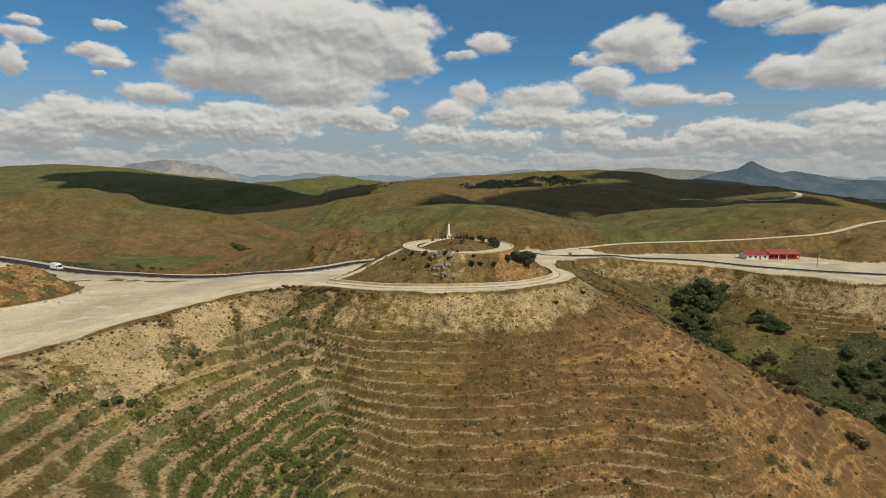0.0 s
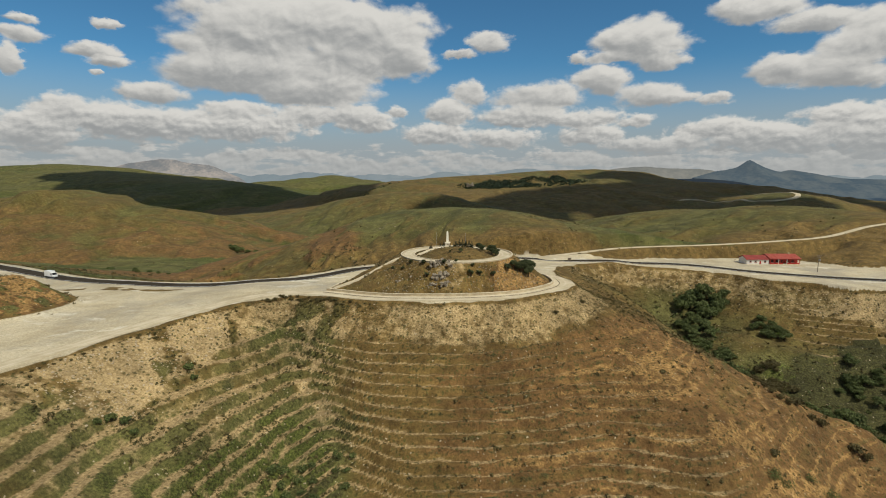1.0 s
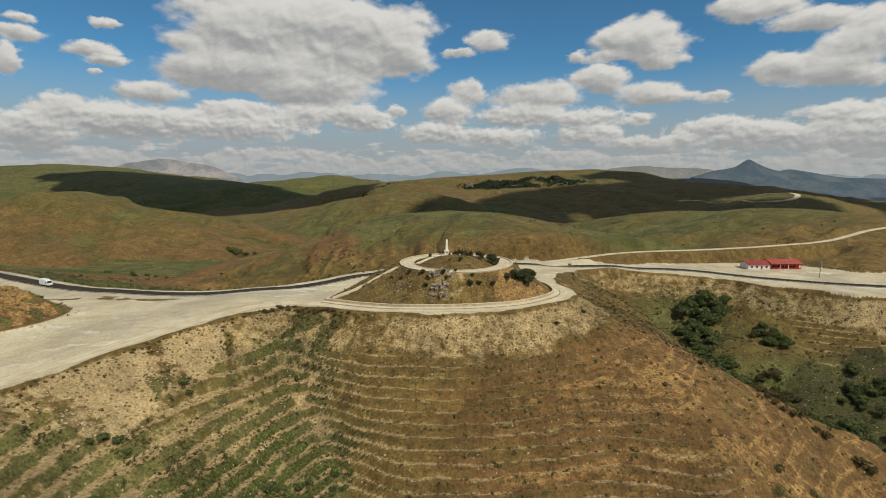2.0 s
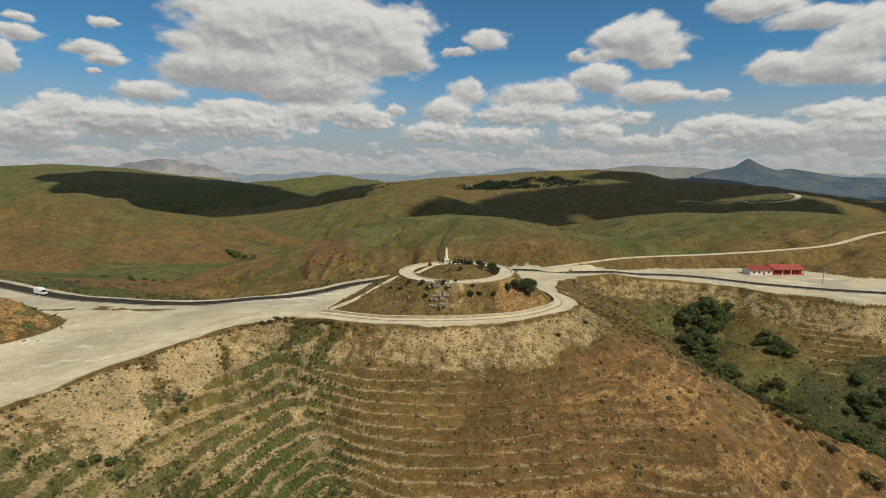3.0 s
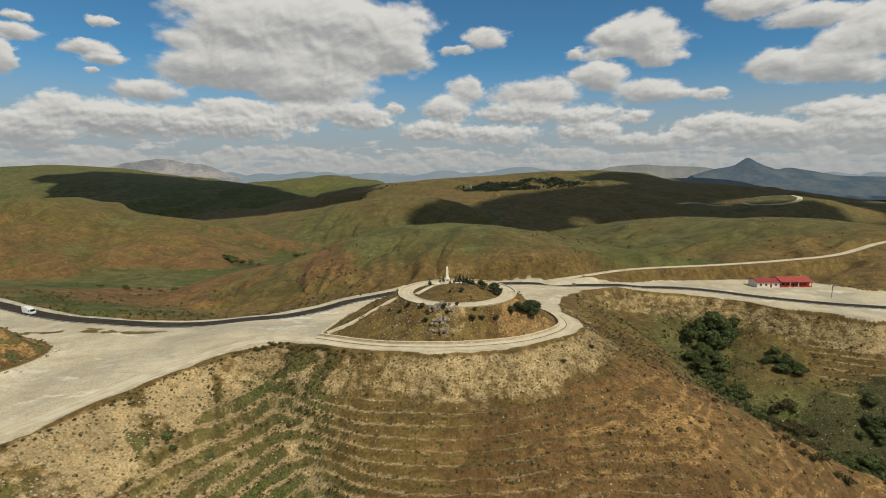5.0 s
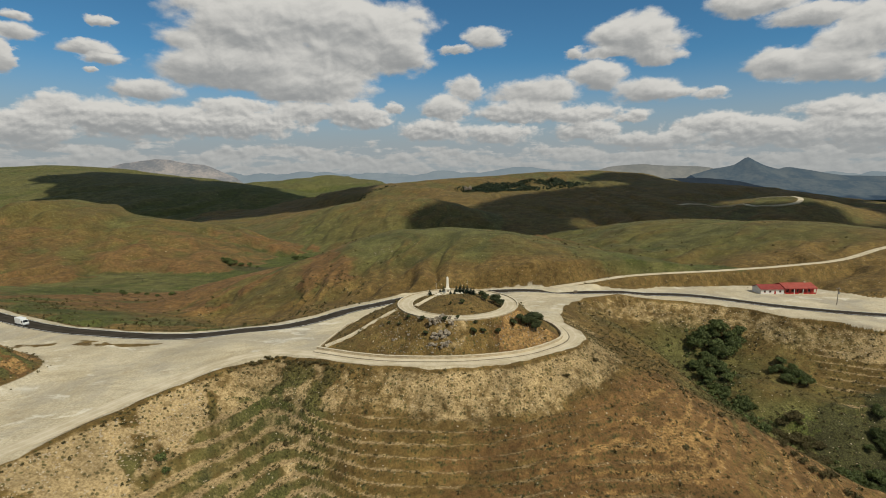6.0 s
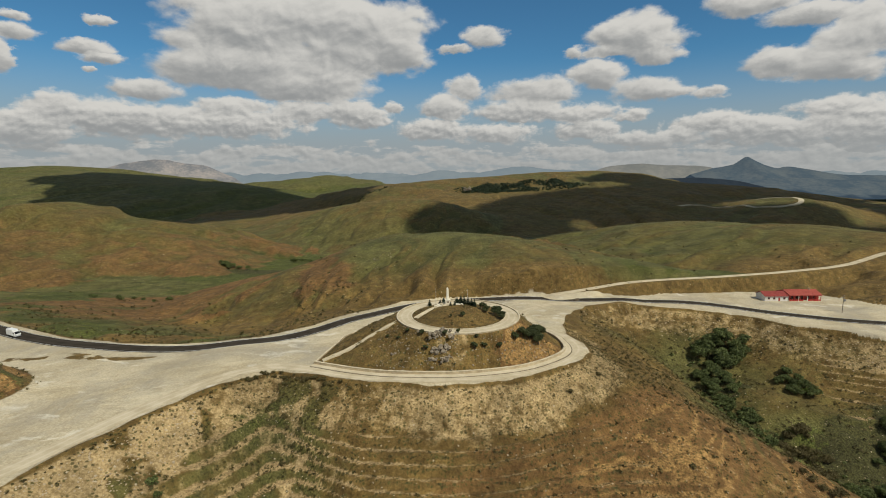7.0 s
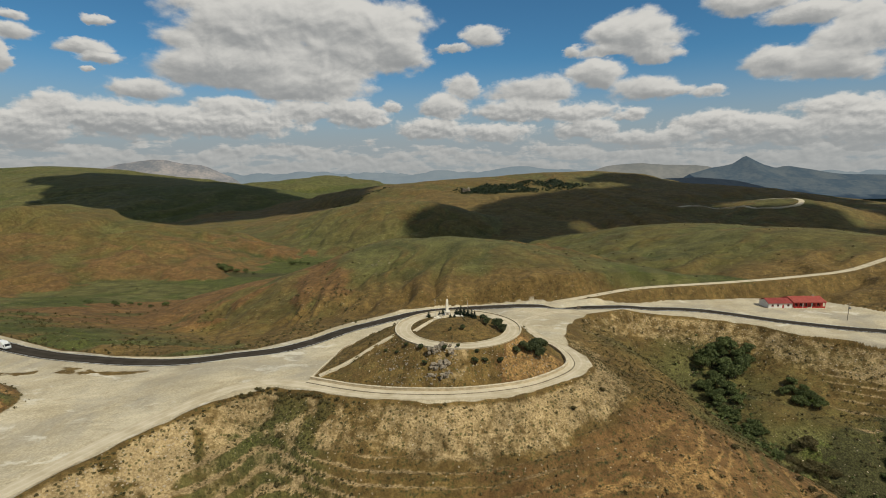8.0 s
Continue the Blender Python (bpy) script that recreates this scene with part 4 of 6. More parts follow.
def rod(bm, a, b, r0, r1=None, sides=8):
    """A tapered round bar from a to b."""
    a, b = Vector(a), Vector(b)
    m = Matrix.Translation((a + b) / 2) @ (b - a).to_track_quat("Z", "Y").to_matrix().to_4x4()
    return bmesh.ops.create_cone(bm, cap_ends=True, segments=sides, radius1=r0, radius2=r0 if r1 is None else r1, depth=(b - a).length, matrix=m)["verts"]


def prism(bm, outline, x0, x1):
    """A shape in the y-z plane pushed out along x."""
    a = [bm.verts.new((x0, y, z)) for y, z in outline]
    b = [bm.verts.new((x1, y, z)) for y, z in outline]
    count = len(outline)
    bm.faces.new(a[::-1])
    bm.faces.new(b)
    for i in range(count):
        bm.faces.new((a[i], a[(i + 1) % count], b[(i + 1) % count], b[i]))


def done(bm, name, material):
    bmesh.ops.recalc_face_normals(bm, faces=bm.faces[:])
    me = bpy.data.meshes.new(name)
    bm.to_mesh(me)
    bm.free()
    me.materials.append(material)
    return me


def part(name, bm, material, parent, label=""):
    """One mesh object under a thing or under a part."""
    ob = new(name, done(bm, name, material) if isinstance(bm, bmesh.types.BMesh) else bm)
    ob.parent = parent
    return tagged(ob, label)


def thing(name, m, label, category, group="", kind=""):
    ob = new(name)
    ob.matrix_world = m
    ob.empty_display_size = 0.5
    return tagged(ob, label, category, group, kind)


def at_ground(x, y):
    return float(land(np.array([x]), np.array([y]))[0])


def sized(x, y, z, turn, sx, sy=None, sz=None):
    return pose(x, y, z, 0, 0, turn) @ Matrix.Diagonal((sx, sy or sx, sz or sx, 1.0))


# ---- low stone walls, built of short blocks with capstones ----
def block_mesh(name, length, wide, low, high, material, bevel):
    bm = bmesh.new()
    box(bm, -length / 2, length / 2, -wide / 2, wide / 2, low, high, bevel)
    return done(bm, name, material)


def stone_wall(name, line, base, tall, wide, label, rng):
    """A wall along a line: one block and one capstone a length, each a little out of true."""
    wall = thing(name, pose(0, 0, 0), label, "wall", kind="structure")
    step = float(np.hypot(*(line[1] - line[0])[:2]))
    block = block_mesh("stone_block", step - 0.008, wide, -0.5, tall, STONE_FACE, 0.03)
    cap = block_mesh("capstone", step - 0.006, wide + 0.12, tall, tall + 0.12, PALE_STONE, 0.03)
    for i in range(len(line) - 1):
        a, b = line[i, :2], line[i + 1, :2]
        turn = math.degrees(math.atan2(b[1] - a[1], b[0] - a[0]))
        z = (base[i] + base[i + 1]) / 2
        for key, me in (("stone_block", block), ("capstone", cap)):
            ob = part(key, me, None, wall)
            ob.matrix_basis = pose(*((a + b) / 2), z + rng.uniform(-0.03, 0.03), 0, 0, turn + rng.uniform(-0.6, 0.6))
    return wall


rng = random.Random(11)
front_wall = curve_through(LOOP_INNER[:11] + np.array([0.0, 0.0]), 1.9)
stone_wall("wall_front", front_wall, levels(front_wall[:, 0], front_wall[:, 1]), 0.95, 0.55, "low pale stone retaining wall round the knoll", rng)
# raised footway between the wall and the loop road, with a dark narrow strip along it
out_way = np.gradient(front_wall[:, :2], axis=0)
out_way = np.stack([out_way[:, 1], -out_way[:, 0]], 1) / np.hypot(out_way[:, 0], out_way[:, 1])[:, None]
ribbon("pavement", front_wall[:, :2] + out_way * 1.25, 1.9, 0.24, FOOTWAY, "pale raised footway along the foot of the knoll wall", "footway", 0.4)
ribbon("trim", front_wall[:, :2] + out_way * 2.36, 0.3, 0.115, EDGE_STRIP, "dark narrow strip beside the raised footway", "gutter", 0.1)
side_wall = curve_through(LOOP_INNER[[0, 16, 15, 14, 13]], 1.9)
stone_wall("wall_west", side_wall, levels(side_wall[:, 0], side_wall[:, 1]), 0.45, 0.45, "low pale stone kerb wall at the foot of the knoll", rng)
turns = np.radians(np.linspace(0, 360, 69))
rim = np.stack([RING_X + (RING_OUT + 0.25) * np.cos(turns), RING_Y + (RING_OUT + 0.25) * np.sin(turns)], 1)
stone_wall("wall_ring", rim, np.full(69, RING_Z), 0.28, 0.38, "low pale stone wall along the ring path", rng)
turns = np.radians(np.linspace(0, 360, 55))
rim = np.stack([RING_X + (RING_IN - 0.1) * np.cos(turns), RING_Y + (RING_IN - 0.1) * np.sin(turns)], 1)
stone_wall("wall_inner_ring", rim, np.full(55, RING_Z), 0.12, 0.25, "pale stone kerb inside the ring path", rng)


def sloping_path(a, b, count, wide, label):
    """A straight paved path laid up the slope, with a low stone kerb along each side."""
    t = np.linspace(0, 1, count)
    line = np.stack([a[0] + (b[0] - a[0]) * t, a[1] + (b[1] - a[1]) * t], 1)
    heights = land(line[:, 0], line[:, 1])
    heights = np.convolve(np.pad(heights, 4, mode="reflect", reflect_type="odd"), np.ones(9) / 9, "valid")
    across = np.array([b[1] - a[1], a[0] - b[0]]) / math.hypot(b[0] - a[0], b[1] - a[1])
    ribbon("pavement", line, wide, 0.22, FOOTWAY, label, "path", 0.9, heights=heights)
    for side in (-1, 1):
        ribbon("trim", line + across * side * (wide / 2 + 0.13), 0.24, 0.36, FOOTWAY, "pale stone kerb beside the path up the knoll", "kerb", 0.9, heights=heights)


sloping_path((-37.2, 175.3), (-13.4, 186.2), 30, 1.1, "pale stone path climbing the knoll")
sloping_path((-8.6, 187.8), (-0.6, 199.0), 16, 1.1, "pale stone path climbing to the monument")


# ---- the monument ----
def monument(x, y, z):
    it = thing("monument", pose(x, y, z, 0, 0, 8), "white stone obelisk monument on a stepped square plinth", "monument")
    for k, (half, low, high) in enumerate(((2.6, -0.6, 0.18), (2.1, 0.18, 0.42), (1.6, 0.42, 0.66))):
        bm = bmesh.new()
        box(bm, -half, half, -half, half, low, high, 0.03)
        part("plinth_step", bm, PALE_STONE, it)
    bm = bmesh.new()
    box(bm, -0.85, 0.85, -0.85, 0.85, 0.66, 1.9, 0.05)
    pedestal = part("pedestal", bm, WHITE_STONE, it)
    bm = bmesh.new()
    box(bm, -1.0, 1.0, -1.0, 1.0, 1.9, 2.06, 0.04)
    part("cornice", bm, WHITE_STONE, pedestal)
    bm = bmesh.new()
    box(bm, -0.45, 0.45, -0.87, -0.85, 0.95, 1.6)
    part("plaque", bm, GREY_ROCK, pedestal, "dark stone plaque")
    bm = bmesh.new()
    for v in box(bm, -0.5, 0.5, -0.5, 0.5, 2.06, 6.1, 0.0):
        if v.co.z > 4:
            v.co.x *= 0.62
            v.co.y *= 0.62
    part("shaft", bm, WHITE_STONE, it)
    bm = bmesh.new()
    for v in box(bm, -0.31, 0.31, -0.31, 0.31, 6.1, 6.6, 0.0):
        if v.co.z > 6.3:
            v.co.x *= 0.08
            v.co.y *= 0.08
    part("cap", bm, WHITE_STONE, it)
    return it


MX, MY = 2.3, 200.5
MZ = at_ground(MX, MY)
monument(MX, MY, MZ + 0.12)


def paved_terrace(x, y, z):
    it = thing("terrace", pose(x, y, z, 0, 0, 8), "pale stone paving round the monument", "paving", kind="structure")
    slab = block_mesh("paving_slab", 1.16, 1.16, -0.7, 0.0, WHITE_STONE, 0.02)
    for i in range(-4, 5):
        for j in range(-3, 4):
            if (i * 1.2 / 5.6) ** 2 + (j * 1.2 / 4.4) ** 2 < 1.0:
                part("paving_slab", slab, None, it).matrix_basis = pose(i * 1.2, j * 1.2, rng.uniform(-0.012, 0.012))
    return it


paved_terrace(MX + 0.8, MY - 1.0, MZ + 0.16)


def bench(x, y, z, turn):
    it = thing("stone_bench", pose(x, y, z, 0, 0, turn), "pale stone bench on the monument terrace", "bench", "benches by the monument")
    bm = bmesh.new()
    box(bm, -0.9, 0.9, -0.24, 0.24, 0.38, 0.5, 0.02)
    part("seat", bm, WHITE_STONE, it)
    for side in (-0.65, 0.65):
        bm = bmesh.new()
        box(bm, side - 0.12, side + 0.12, -0.2, 0.2, -0.2, 0.38, 0.02)
        part("leg", bm, PALE_STONE, it)
    return it


seat = bench(MX - 3.0, MY - 3.2, MZ + 0.16, 30)
for dx, dy, turn in ((4.4, -3.0, -35), (5.2, -0.6, -80)):
    copy_thing(seat, pose(MX + dx, MY + dy, MZ + 0.16, 0, 0, turn))


def flagpole(x, y, z):
    it = thing("flagpole", pose(x, y, z), "thin grey steel flagpole beside the monument", "flagpole", "flagpoles by the monument")
    bm = bmesh.new()
    box(bm, -0.25, 0.25, -0.25, 0.25, -0.3, 0.3, 0.03)
    part("base", bm, PALE_STONE, it)
    bm = bmesh.new()
    rod(bm, (0, 0, 0.3), (0, 0, 6.0), 0.055, 0.03)
    part("pole", bm, STEEL, it)
    bm = bmesh.new()
    bmesh.ops.create_icosphere(bm, subdivisions=2, radius=0.09, matrix=Matrix.Translation((0, 0, 6.05)))
    part("finial", bm, STEEL, it)
    bm = bmesh.new()
    rod(bm, (0.07, 0, 0.9), (0.05, 0, 5.9), 0.012, 0.012, 4)
    part("halyard", bm, WHITE_PAINT, it)
    return it


pole = flagpole(MX - 4.2, MY + 1.6, MZ - 0.2)
copy_thing(pole, pose(MX + 7.2, MY + 1.4, MZ - 0.5))


# ---- the roadside building ----
def window(parent, x, y, z, wide, tall, wall_y):
    bm = bmesh.new()
    for x0, x1, z0, z1 in ((x - wide / 2, x + wide / 2, z, z + 0.08), (x - wide / 2, x + wide / 2, z + tall - 0.08, z + tall), (x - wide / 2, x - wide / 2 + 0.08, z, z + tall), (x + wide / 2 - 0.08, x + wide / 2, z, z + tall), (x - 0.03, x + 0.03, z, z + tall)):
        box(bm, x0, x1, wall_y - 0.06, wall_y + 0.10, z0, z1)
    frame_part = part("window", bm, RED_PAINT, parent, "red-framed window")
    bm = bmesh.new()
    box(bm, x - wide / 2 + 0.08, x + wide / 2 - 0.08, wall_y + 0.02, wall_y + 0.05, z + 0.08, z + tall - 0.08)
    part("pane", bm, DARK_GLASS, frame_part, "dark window glass")
    bm = bmesh.new()
    box(bm, x - wide / 2 - 0.1, x + wide / 2 + 0.1, wall_y - 0.14, wall_y + 0.04, z - 0.08, z, 0.01)
    part("sill", bm, WHITE_STONE, frame_part)


def gable_roof(name, parent, x0, x1, y0, y1, eave, ridge, material, label):
    """A pitched roof with thickness, overhang and standing ribs."""
    bm = bmesh.new()
    mid = (y0 + y1) / 2
    prism(bm, [(y0, eave), (mid, ridge), (y1, eave), (y1, eave + 0.16), (mid, ridge + 0.18), (y0, eave + 0.16)], x0, x1)
    roof = part(name, bm, material, parent, label)
    rib = bmesh.new()
    prism(rib, [(y0, eave + 0.155), (mid, ridge + 0.175), (mid, ridge + 0.25), (y0, eave + 0.23)], -0.05, 0.05)
    rib_mesh = done(rib, "roof_rib", material)
    x = x0 + 0.3
    while x < x1:
        part("roof_rib", rib_mesh, None, roof).matrix_basis = pose(x, 0, 0)
        x += 0.75
    bm = bmesh.new()
    rod(bm, (x0, mid, ridge + 0.2), (x1, mid, ridge + 0.2), 0.14, 0.14, 8)
    part("ridge_cap", bm, material, roof)
    return roof


def house(x, y, z, turn):
    """A long single-storey building: an older white wing and a newer red-fronted hall with a porch."""
    it = thing("roadside_building", pose(x, y, z, 0, 0, turn), "long white roadside building with a red metal roof", "building")
    def walls(x0, x1, y0, y1, tall, ridge, holes, name, material):
        bm = bmesh.new()
        t = 0.28
        cuts = sorted(holes)
        last = x0
        for cx, wide, low, high in cuts:
            box(bm, last, cx - wide / 2, y0, y0 + t, -1.2, tall)
            if low > 0:
                box(bm, cx - wide / 2, cx + wide / 2, y0, y0 + t, -1.2, low)
            box(bm, cx - wide / 2, cx + wide / 2, y0, y0 + t, high, tall)
            last = cx + wide / 2
        box(bm, last, x1, y0, y0 + t, -1.2, tall)
        box(bm, x0, x1, y1 - t, y1, -1.2, tall)
        for xa in (x0, x1 - t):
            prism(bm, [(y0 + t, -1.2), (y1 - t, -1.2), (y1 - t, tall), ((y0 + y1) / 2, ridge - 0.05), (y0 + t, tall)], xa, xa + t)
        return part(name, bm, material, it)
    # older wing
    w1 = walls(0, 14.0, 0, 9.0, 3.0, 4.6, [(2.4, 1.3, 1.0, 2.3), (5.6, 1.3, 1.0, 2.3), (8.6, 1.1, 0.0, 2.2), (11.6, 1.3, 1.0, 2.3)], "wall", WHITE_WALL)
    for cx in (2.4, 5.6, 11.6):
        window(it, cx, 0, 1.0, 1.3, 1.3, 0.05)
    bm = bmesh.new()
    box(bm, 8.08, 9.12, 0.08, 0.14, 0.0, 2.18)
    door = part("door", bm, RED_PAINT, it, "closed red door")
    bm = bmesh.new()
    rod(bm, (8.95, 0.0, 1.05), (8.80, 0.0, 1.05), 0.025, 0.025, 6)
    part("door_handle", bm, STEEL, door)
    gable_roof("roof", it, -0.5, 14.0, -0.6, 9.6, 2.9, 4.9, DARK_RED_ROOF, "dark red older metal roof")
    # hall with an open porch under the roof
    walls(14.1, 33.0, 1.6, 11.0, 3.6, 5.4, [(17.0, 1.6, 0.9, 2.6), (20.2, 1.6, 0.9, 2.6), (23.4, 1.4, 0.0, 2.5), (26.6, 1.6, 0.9, 2.6), (29.8, 1.6, 0.9, 2.6)], "wall", RED_PAINT)
    for cx in (17.0, 20.2, 26.6, 29.8):
        window(it, cx, 0, 0.9, 1.6, 1.7, 1.65)
    bm = bmesh.new()
    box(bm, 22.75, 24.05, 1.72, 1.78, 0.0, 2.48)
    part("door", bm, DARK_GLASS, it, "dark glazed door")
    gable_roof("roof", it, 14.02, 33.6, -1.0, 11.8, 3.5, 5.6, RED_ROOF, "bright red metal roof")
    bm = bmesh.new()
    box(bm, 14.2, 33.0, -0.8, 1.58, -1.2, 0.12, 0.02)
    part("porch_floor", bm, PALE_STONE, it)
    for k in range(8):
        cx = 14.5 + k * 2.6
        bm = bmesh.new()
        box(bm, cx - 0.13, cx + 0.13, -0.72, -0.46, 0.12, 3.42, 0.02)
        part("porch_post", bm, WHITE_WALL if k in (2, 4) else RED_PAINT, it)
        if k < 7 and k not in (3,):
            bm = bmesh.new()
            box(bm, cx + 0.13, cx + 2.47, -0.66, -0.56, 0.12, 1.0, 0.01)
            part("porch_panel", bm, RED_PAINT, it)
    bm = bmesh.new()
    box(bm, 14.3, 33.2, -0.78, -0.44, 3.1, 3.42, 0.02)
    part("fascia", bm, RED_PAINT, it)
    bm = bmesh.new()
    box(bm, 29.0, 29.9, 5.0, 5.9, 4.6, 6.6, 0.03)
    part("chimney", bm, TAN_ROCK, it)
    return it


house(168.3, 279.0, -9.75, -1.0).scale = (0.87, 0.87, 0.87)


# ---- power pole, van, sign ----
def power_pole(x, y, z):
    it = thing("power_pole", pose(x, y, z, 0, 0, 20), "weathered wooden power pole with crossarms and a transformer", "power pole")
    bm = bmesh.new()
    rod(bm, (0, 0, -1), (0, 0, 8.6), 0.17, 0.11, 10)
    part("pole", bm, POLE_WOOD, it)
    for h, w in ((8.1, 1.5), (7.3, 1.1)):
        bm = bmesh.new()
        box(bm, -w, w, -0.18, -0.06, h, h + 0.14, 0.01)
        arm = part("crossarm", bm, POLE_WOOD, it)
        for x_arm in (-w + 0.1, 0.35, w - 0.1):
            bm = bmesh.new()
            rod(bm, (x_arm, -0.12, h + 0.14), (x_arm, -0.12, h + 0.36), 0.05, 0.035, 6)
            part("insulator", bm, WHITE_PAINT, arm)
    bm = bmesh.new()
    box(bm, -0.45, 0.45, -0.75, -0.18, 5.6, 6.6, 0.04)
    part("transformer", bm, STEEL, it, "grey steel transformer box")
    return it


power_pole(191.7, 257.3, at_ground(191.7, 257.3))


def van(x, y, z, turn):
    """A white box van: cab ahead, high load body behind."""
    it = thing("delivery_van", pose(x, y, z, 0, 0, turn), "white delivery van driving on the asphalt road", "van")
    bm = bmesh.new()
    box(bm, -3.2, 1.3, -1.05, 1.05, 0.62, 2.85, 0.07)
    part("load_body", bm, WHITE_PAINT, it)
    bm = bmesh.new()
    prism_points = [(1.36, 0.5), (3.15, 0.5), (3.2, 1.15), (2.95, 1.35), (2.35, 2.25), (1.36, 2.3)]
    a = [bm.verts.new((px, -0.98, pz)) for px, pz in prism_points]
    b = [bm.verts.new((px, 0.98, pz)) for px, pz in prism_points]
    bm.faces.new(a[::-1])
    bm.faces.new(b)
    for i in range(6):
        bm.faces.new((a[i], a[(i + 1) % 6], b[(i + 1) % 6], b[i]))
    bmesh.ops.bevel(bm, geom=bm.edges[:], offset=0.05, segments=2, affect="EDGES")
    cab = part("cab", bm, WHITE_PAINT, it)
    bm = bmesh.new()
    q = [bm.verts.new(v) for v in ((2.96, -0.86, 1.40), (2.96, 0.86, 1.40), (2.42, 0.82, 2.18), (2.42, -0.82, 2.18))]
    bm.faces.new(q)
    bmesh.ops.solidify(bm, geom=bm.faces[:], thickness=0.05)
    bmesh.ops.translate(bm, vec=(0.035, 0, 0.03), verts=bm.verts[:])
    part("windscreen", bm, DARK_GLASS, cab, "dark windscreen")
    for s in (-1, 1):
        bm = bmesh.new()
        box(bm, 1.6, 2.45, s * 0.985 - 0.02, s * 0.985 + 0.02, 1.35, 2.05)
        part("side_window", bm, DARK_GLASS, cab, "dark side window")
        bm = bmesh.new()
        box(bm, 3.14, 3.24, s * 0.7 - 0.17, s * 0.7 + 0.17, 0.78, 0.98, 0.02)
        part("headlight", bm, STEEL, cab)
    bm = bmesh.new()
    box(bm, 3.1, 3.3, -0.95, 0.95, 0.38, 0.62, 0.04)
    part("bumper", bm, STEEL, cab)
    bm = bmesh.new()
    box(bm, -3.1, 3.0, -0.75, 0.75, 0.38, 0.62)
    part("chassis", bm, BLACK_RUBBER, it)
    for wx in (-2.1, 2.3):
        for s in (-1, 1):
            bm = bmesh.new()
            rod(bm, (wx, s * 0.72, 0.38), (wx, s * 1.0, 0.38), 0.38, 0.38, 18)
            wheel = part("wheel", bm, BLACK_RUBBER, it)
            bm = bmesh.new()
            rod(bm, (wx, s * 1.0, 0.38), (wx, s * 1.02, 0.38), 0.2, 0.18, 12)
            part("rim", bm, STEEL, wheel)
    return it


def on_road(x):
    """A place on the highway's right-hand lane at that x, and the way it runs."""
    i = int(np.argmin(np.abs(HIGHWAY[:, 0] - x)))
    d = HIGHWAY[i + 1, :2] - HIGHWAY[i - 1, :2]
    d = d / np.hypot(*d)
    p = HIGHWAY[i, :2]
    return p, d, float(levels(p[0], p[1]))


p, d, z = on_road(-165.0)
van(p[0] + d[1] * 1.7, p[1] - d[0] * 1.7, z + 0.19, math.degrees(math.atan2(d[1], d[0])))


def road_sign(x, y, z, turn):
    it = thing("road_sign", pose(x, y, z, 0, 0, turn), "small dark roadside sign on two steel posts", "sign")
    for s in (-0.6, 0.6):
        bm = bmesh.new()
        rod(bm, (s, 0, -0.4), (s, 0, 2.4), 0.04, 0.04, 8)
        part("post", bm, STEEL, it)
    bm = bmesh.new()
    box(bm, -0.95, 0.95, -0.06, -0.02, 1.2, 2.5, 0.01)
    part("panel", bm, POLE_WOOD, it)
    return it


road_sign(67.5, 267.5, at_ground(67.5, 267.5), 10)


# ---- plants and stones ----
def leaf_cloud(rng, lobes, count, size, flat=0.75):
    """A crown of many small leaf sprays on uneven lobes. lobes: x, y, z, radius."""
    verts, faces = [], []
    weights = [r * r for *_, r in lobes]
    for _ in range(count):
        x, y, z, r = rng.choices(lobes, weights)[0]
        v = Vector((rng.gauss(0, 1), rng.gauss(0, 1), rng.gauss(0, 1) + 0.25)).normalized()
        k = r * rng.uniform(0.62, 1.08)
        c = Vector((x + v.x * k, y + v.y * k, z + v.z * k * flat))
        a = (v + Vector((rng.uniform(-0.9, 0.9), rng.uniform(-0.9, 0.9), rng.uniform(-0.9, 0.9)))).normalized()
        u = a.orthogonal().normalized()
        w = a.cross(u)
        turn = rng.uniform(0, 6.28)
        u, w = u * math.cos(turn) + w * math.sin(turn), w * math.cos(turn) - u * math.sin(turn)
        s = size * rng.uniform(0.6, 1.3)
        i = len(verts)
        verts += [c - u * s, c + w * s * 0.7 + a * s * 0.2, c + u * s, c - w * s * 0.7 + a * s * 0.2]
        faces.append((i, i + 1, i + 2, i + 3))
    return verts, faces


def broad_tree(rng, name, label, category, leaf, tall, wide, group=""):
    """A many-stemmed round tree: tapered trunk, limbs, and a crown with gaps."""
    it = thing(name, pose(0, 0, 0), label, category, group)
    bm = bmesh.new()
    rod(bm, (0, 0, -0.5), (0.05 * tall, 0, tall * 0.42), 0.035 * tall, 0.02 * tall, 7)
    lobes = []
    for k in range(7):
        a = k * 0.9 + rng.uniform(-0.3, 0.3)
        r = wide * rng.uniform(0.22, 0.36)
        tip = Vector((math.cos(a) * r, math.sin(a) * r, tall * rng.uniform(0.45, 0.78)))
        rod(bm, (0.03 * tall, 0, tall * rng.uniform(0.2, 0.4)), tip, 0.015 * tall, 0.006 * tall, 5)
        lobes.append((*tip, wide * rng.uniform(0.17, 0.27)))
    lobes.append((0, 0, tall * 0.8, wide * 0.22))
    part("trunk", bm, BARK, it)
    verts, faces = leaf_cloud(rng, lobes, 950, 0.055 * tall)
    part("crown", mesh_from("crown", verts, faces, False, (leaf,)), None, it)
    return it


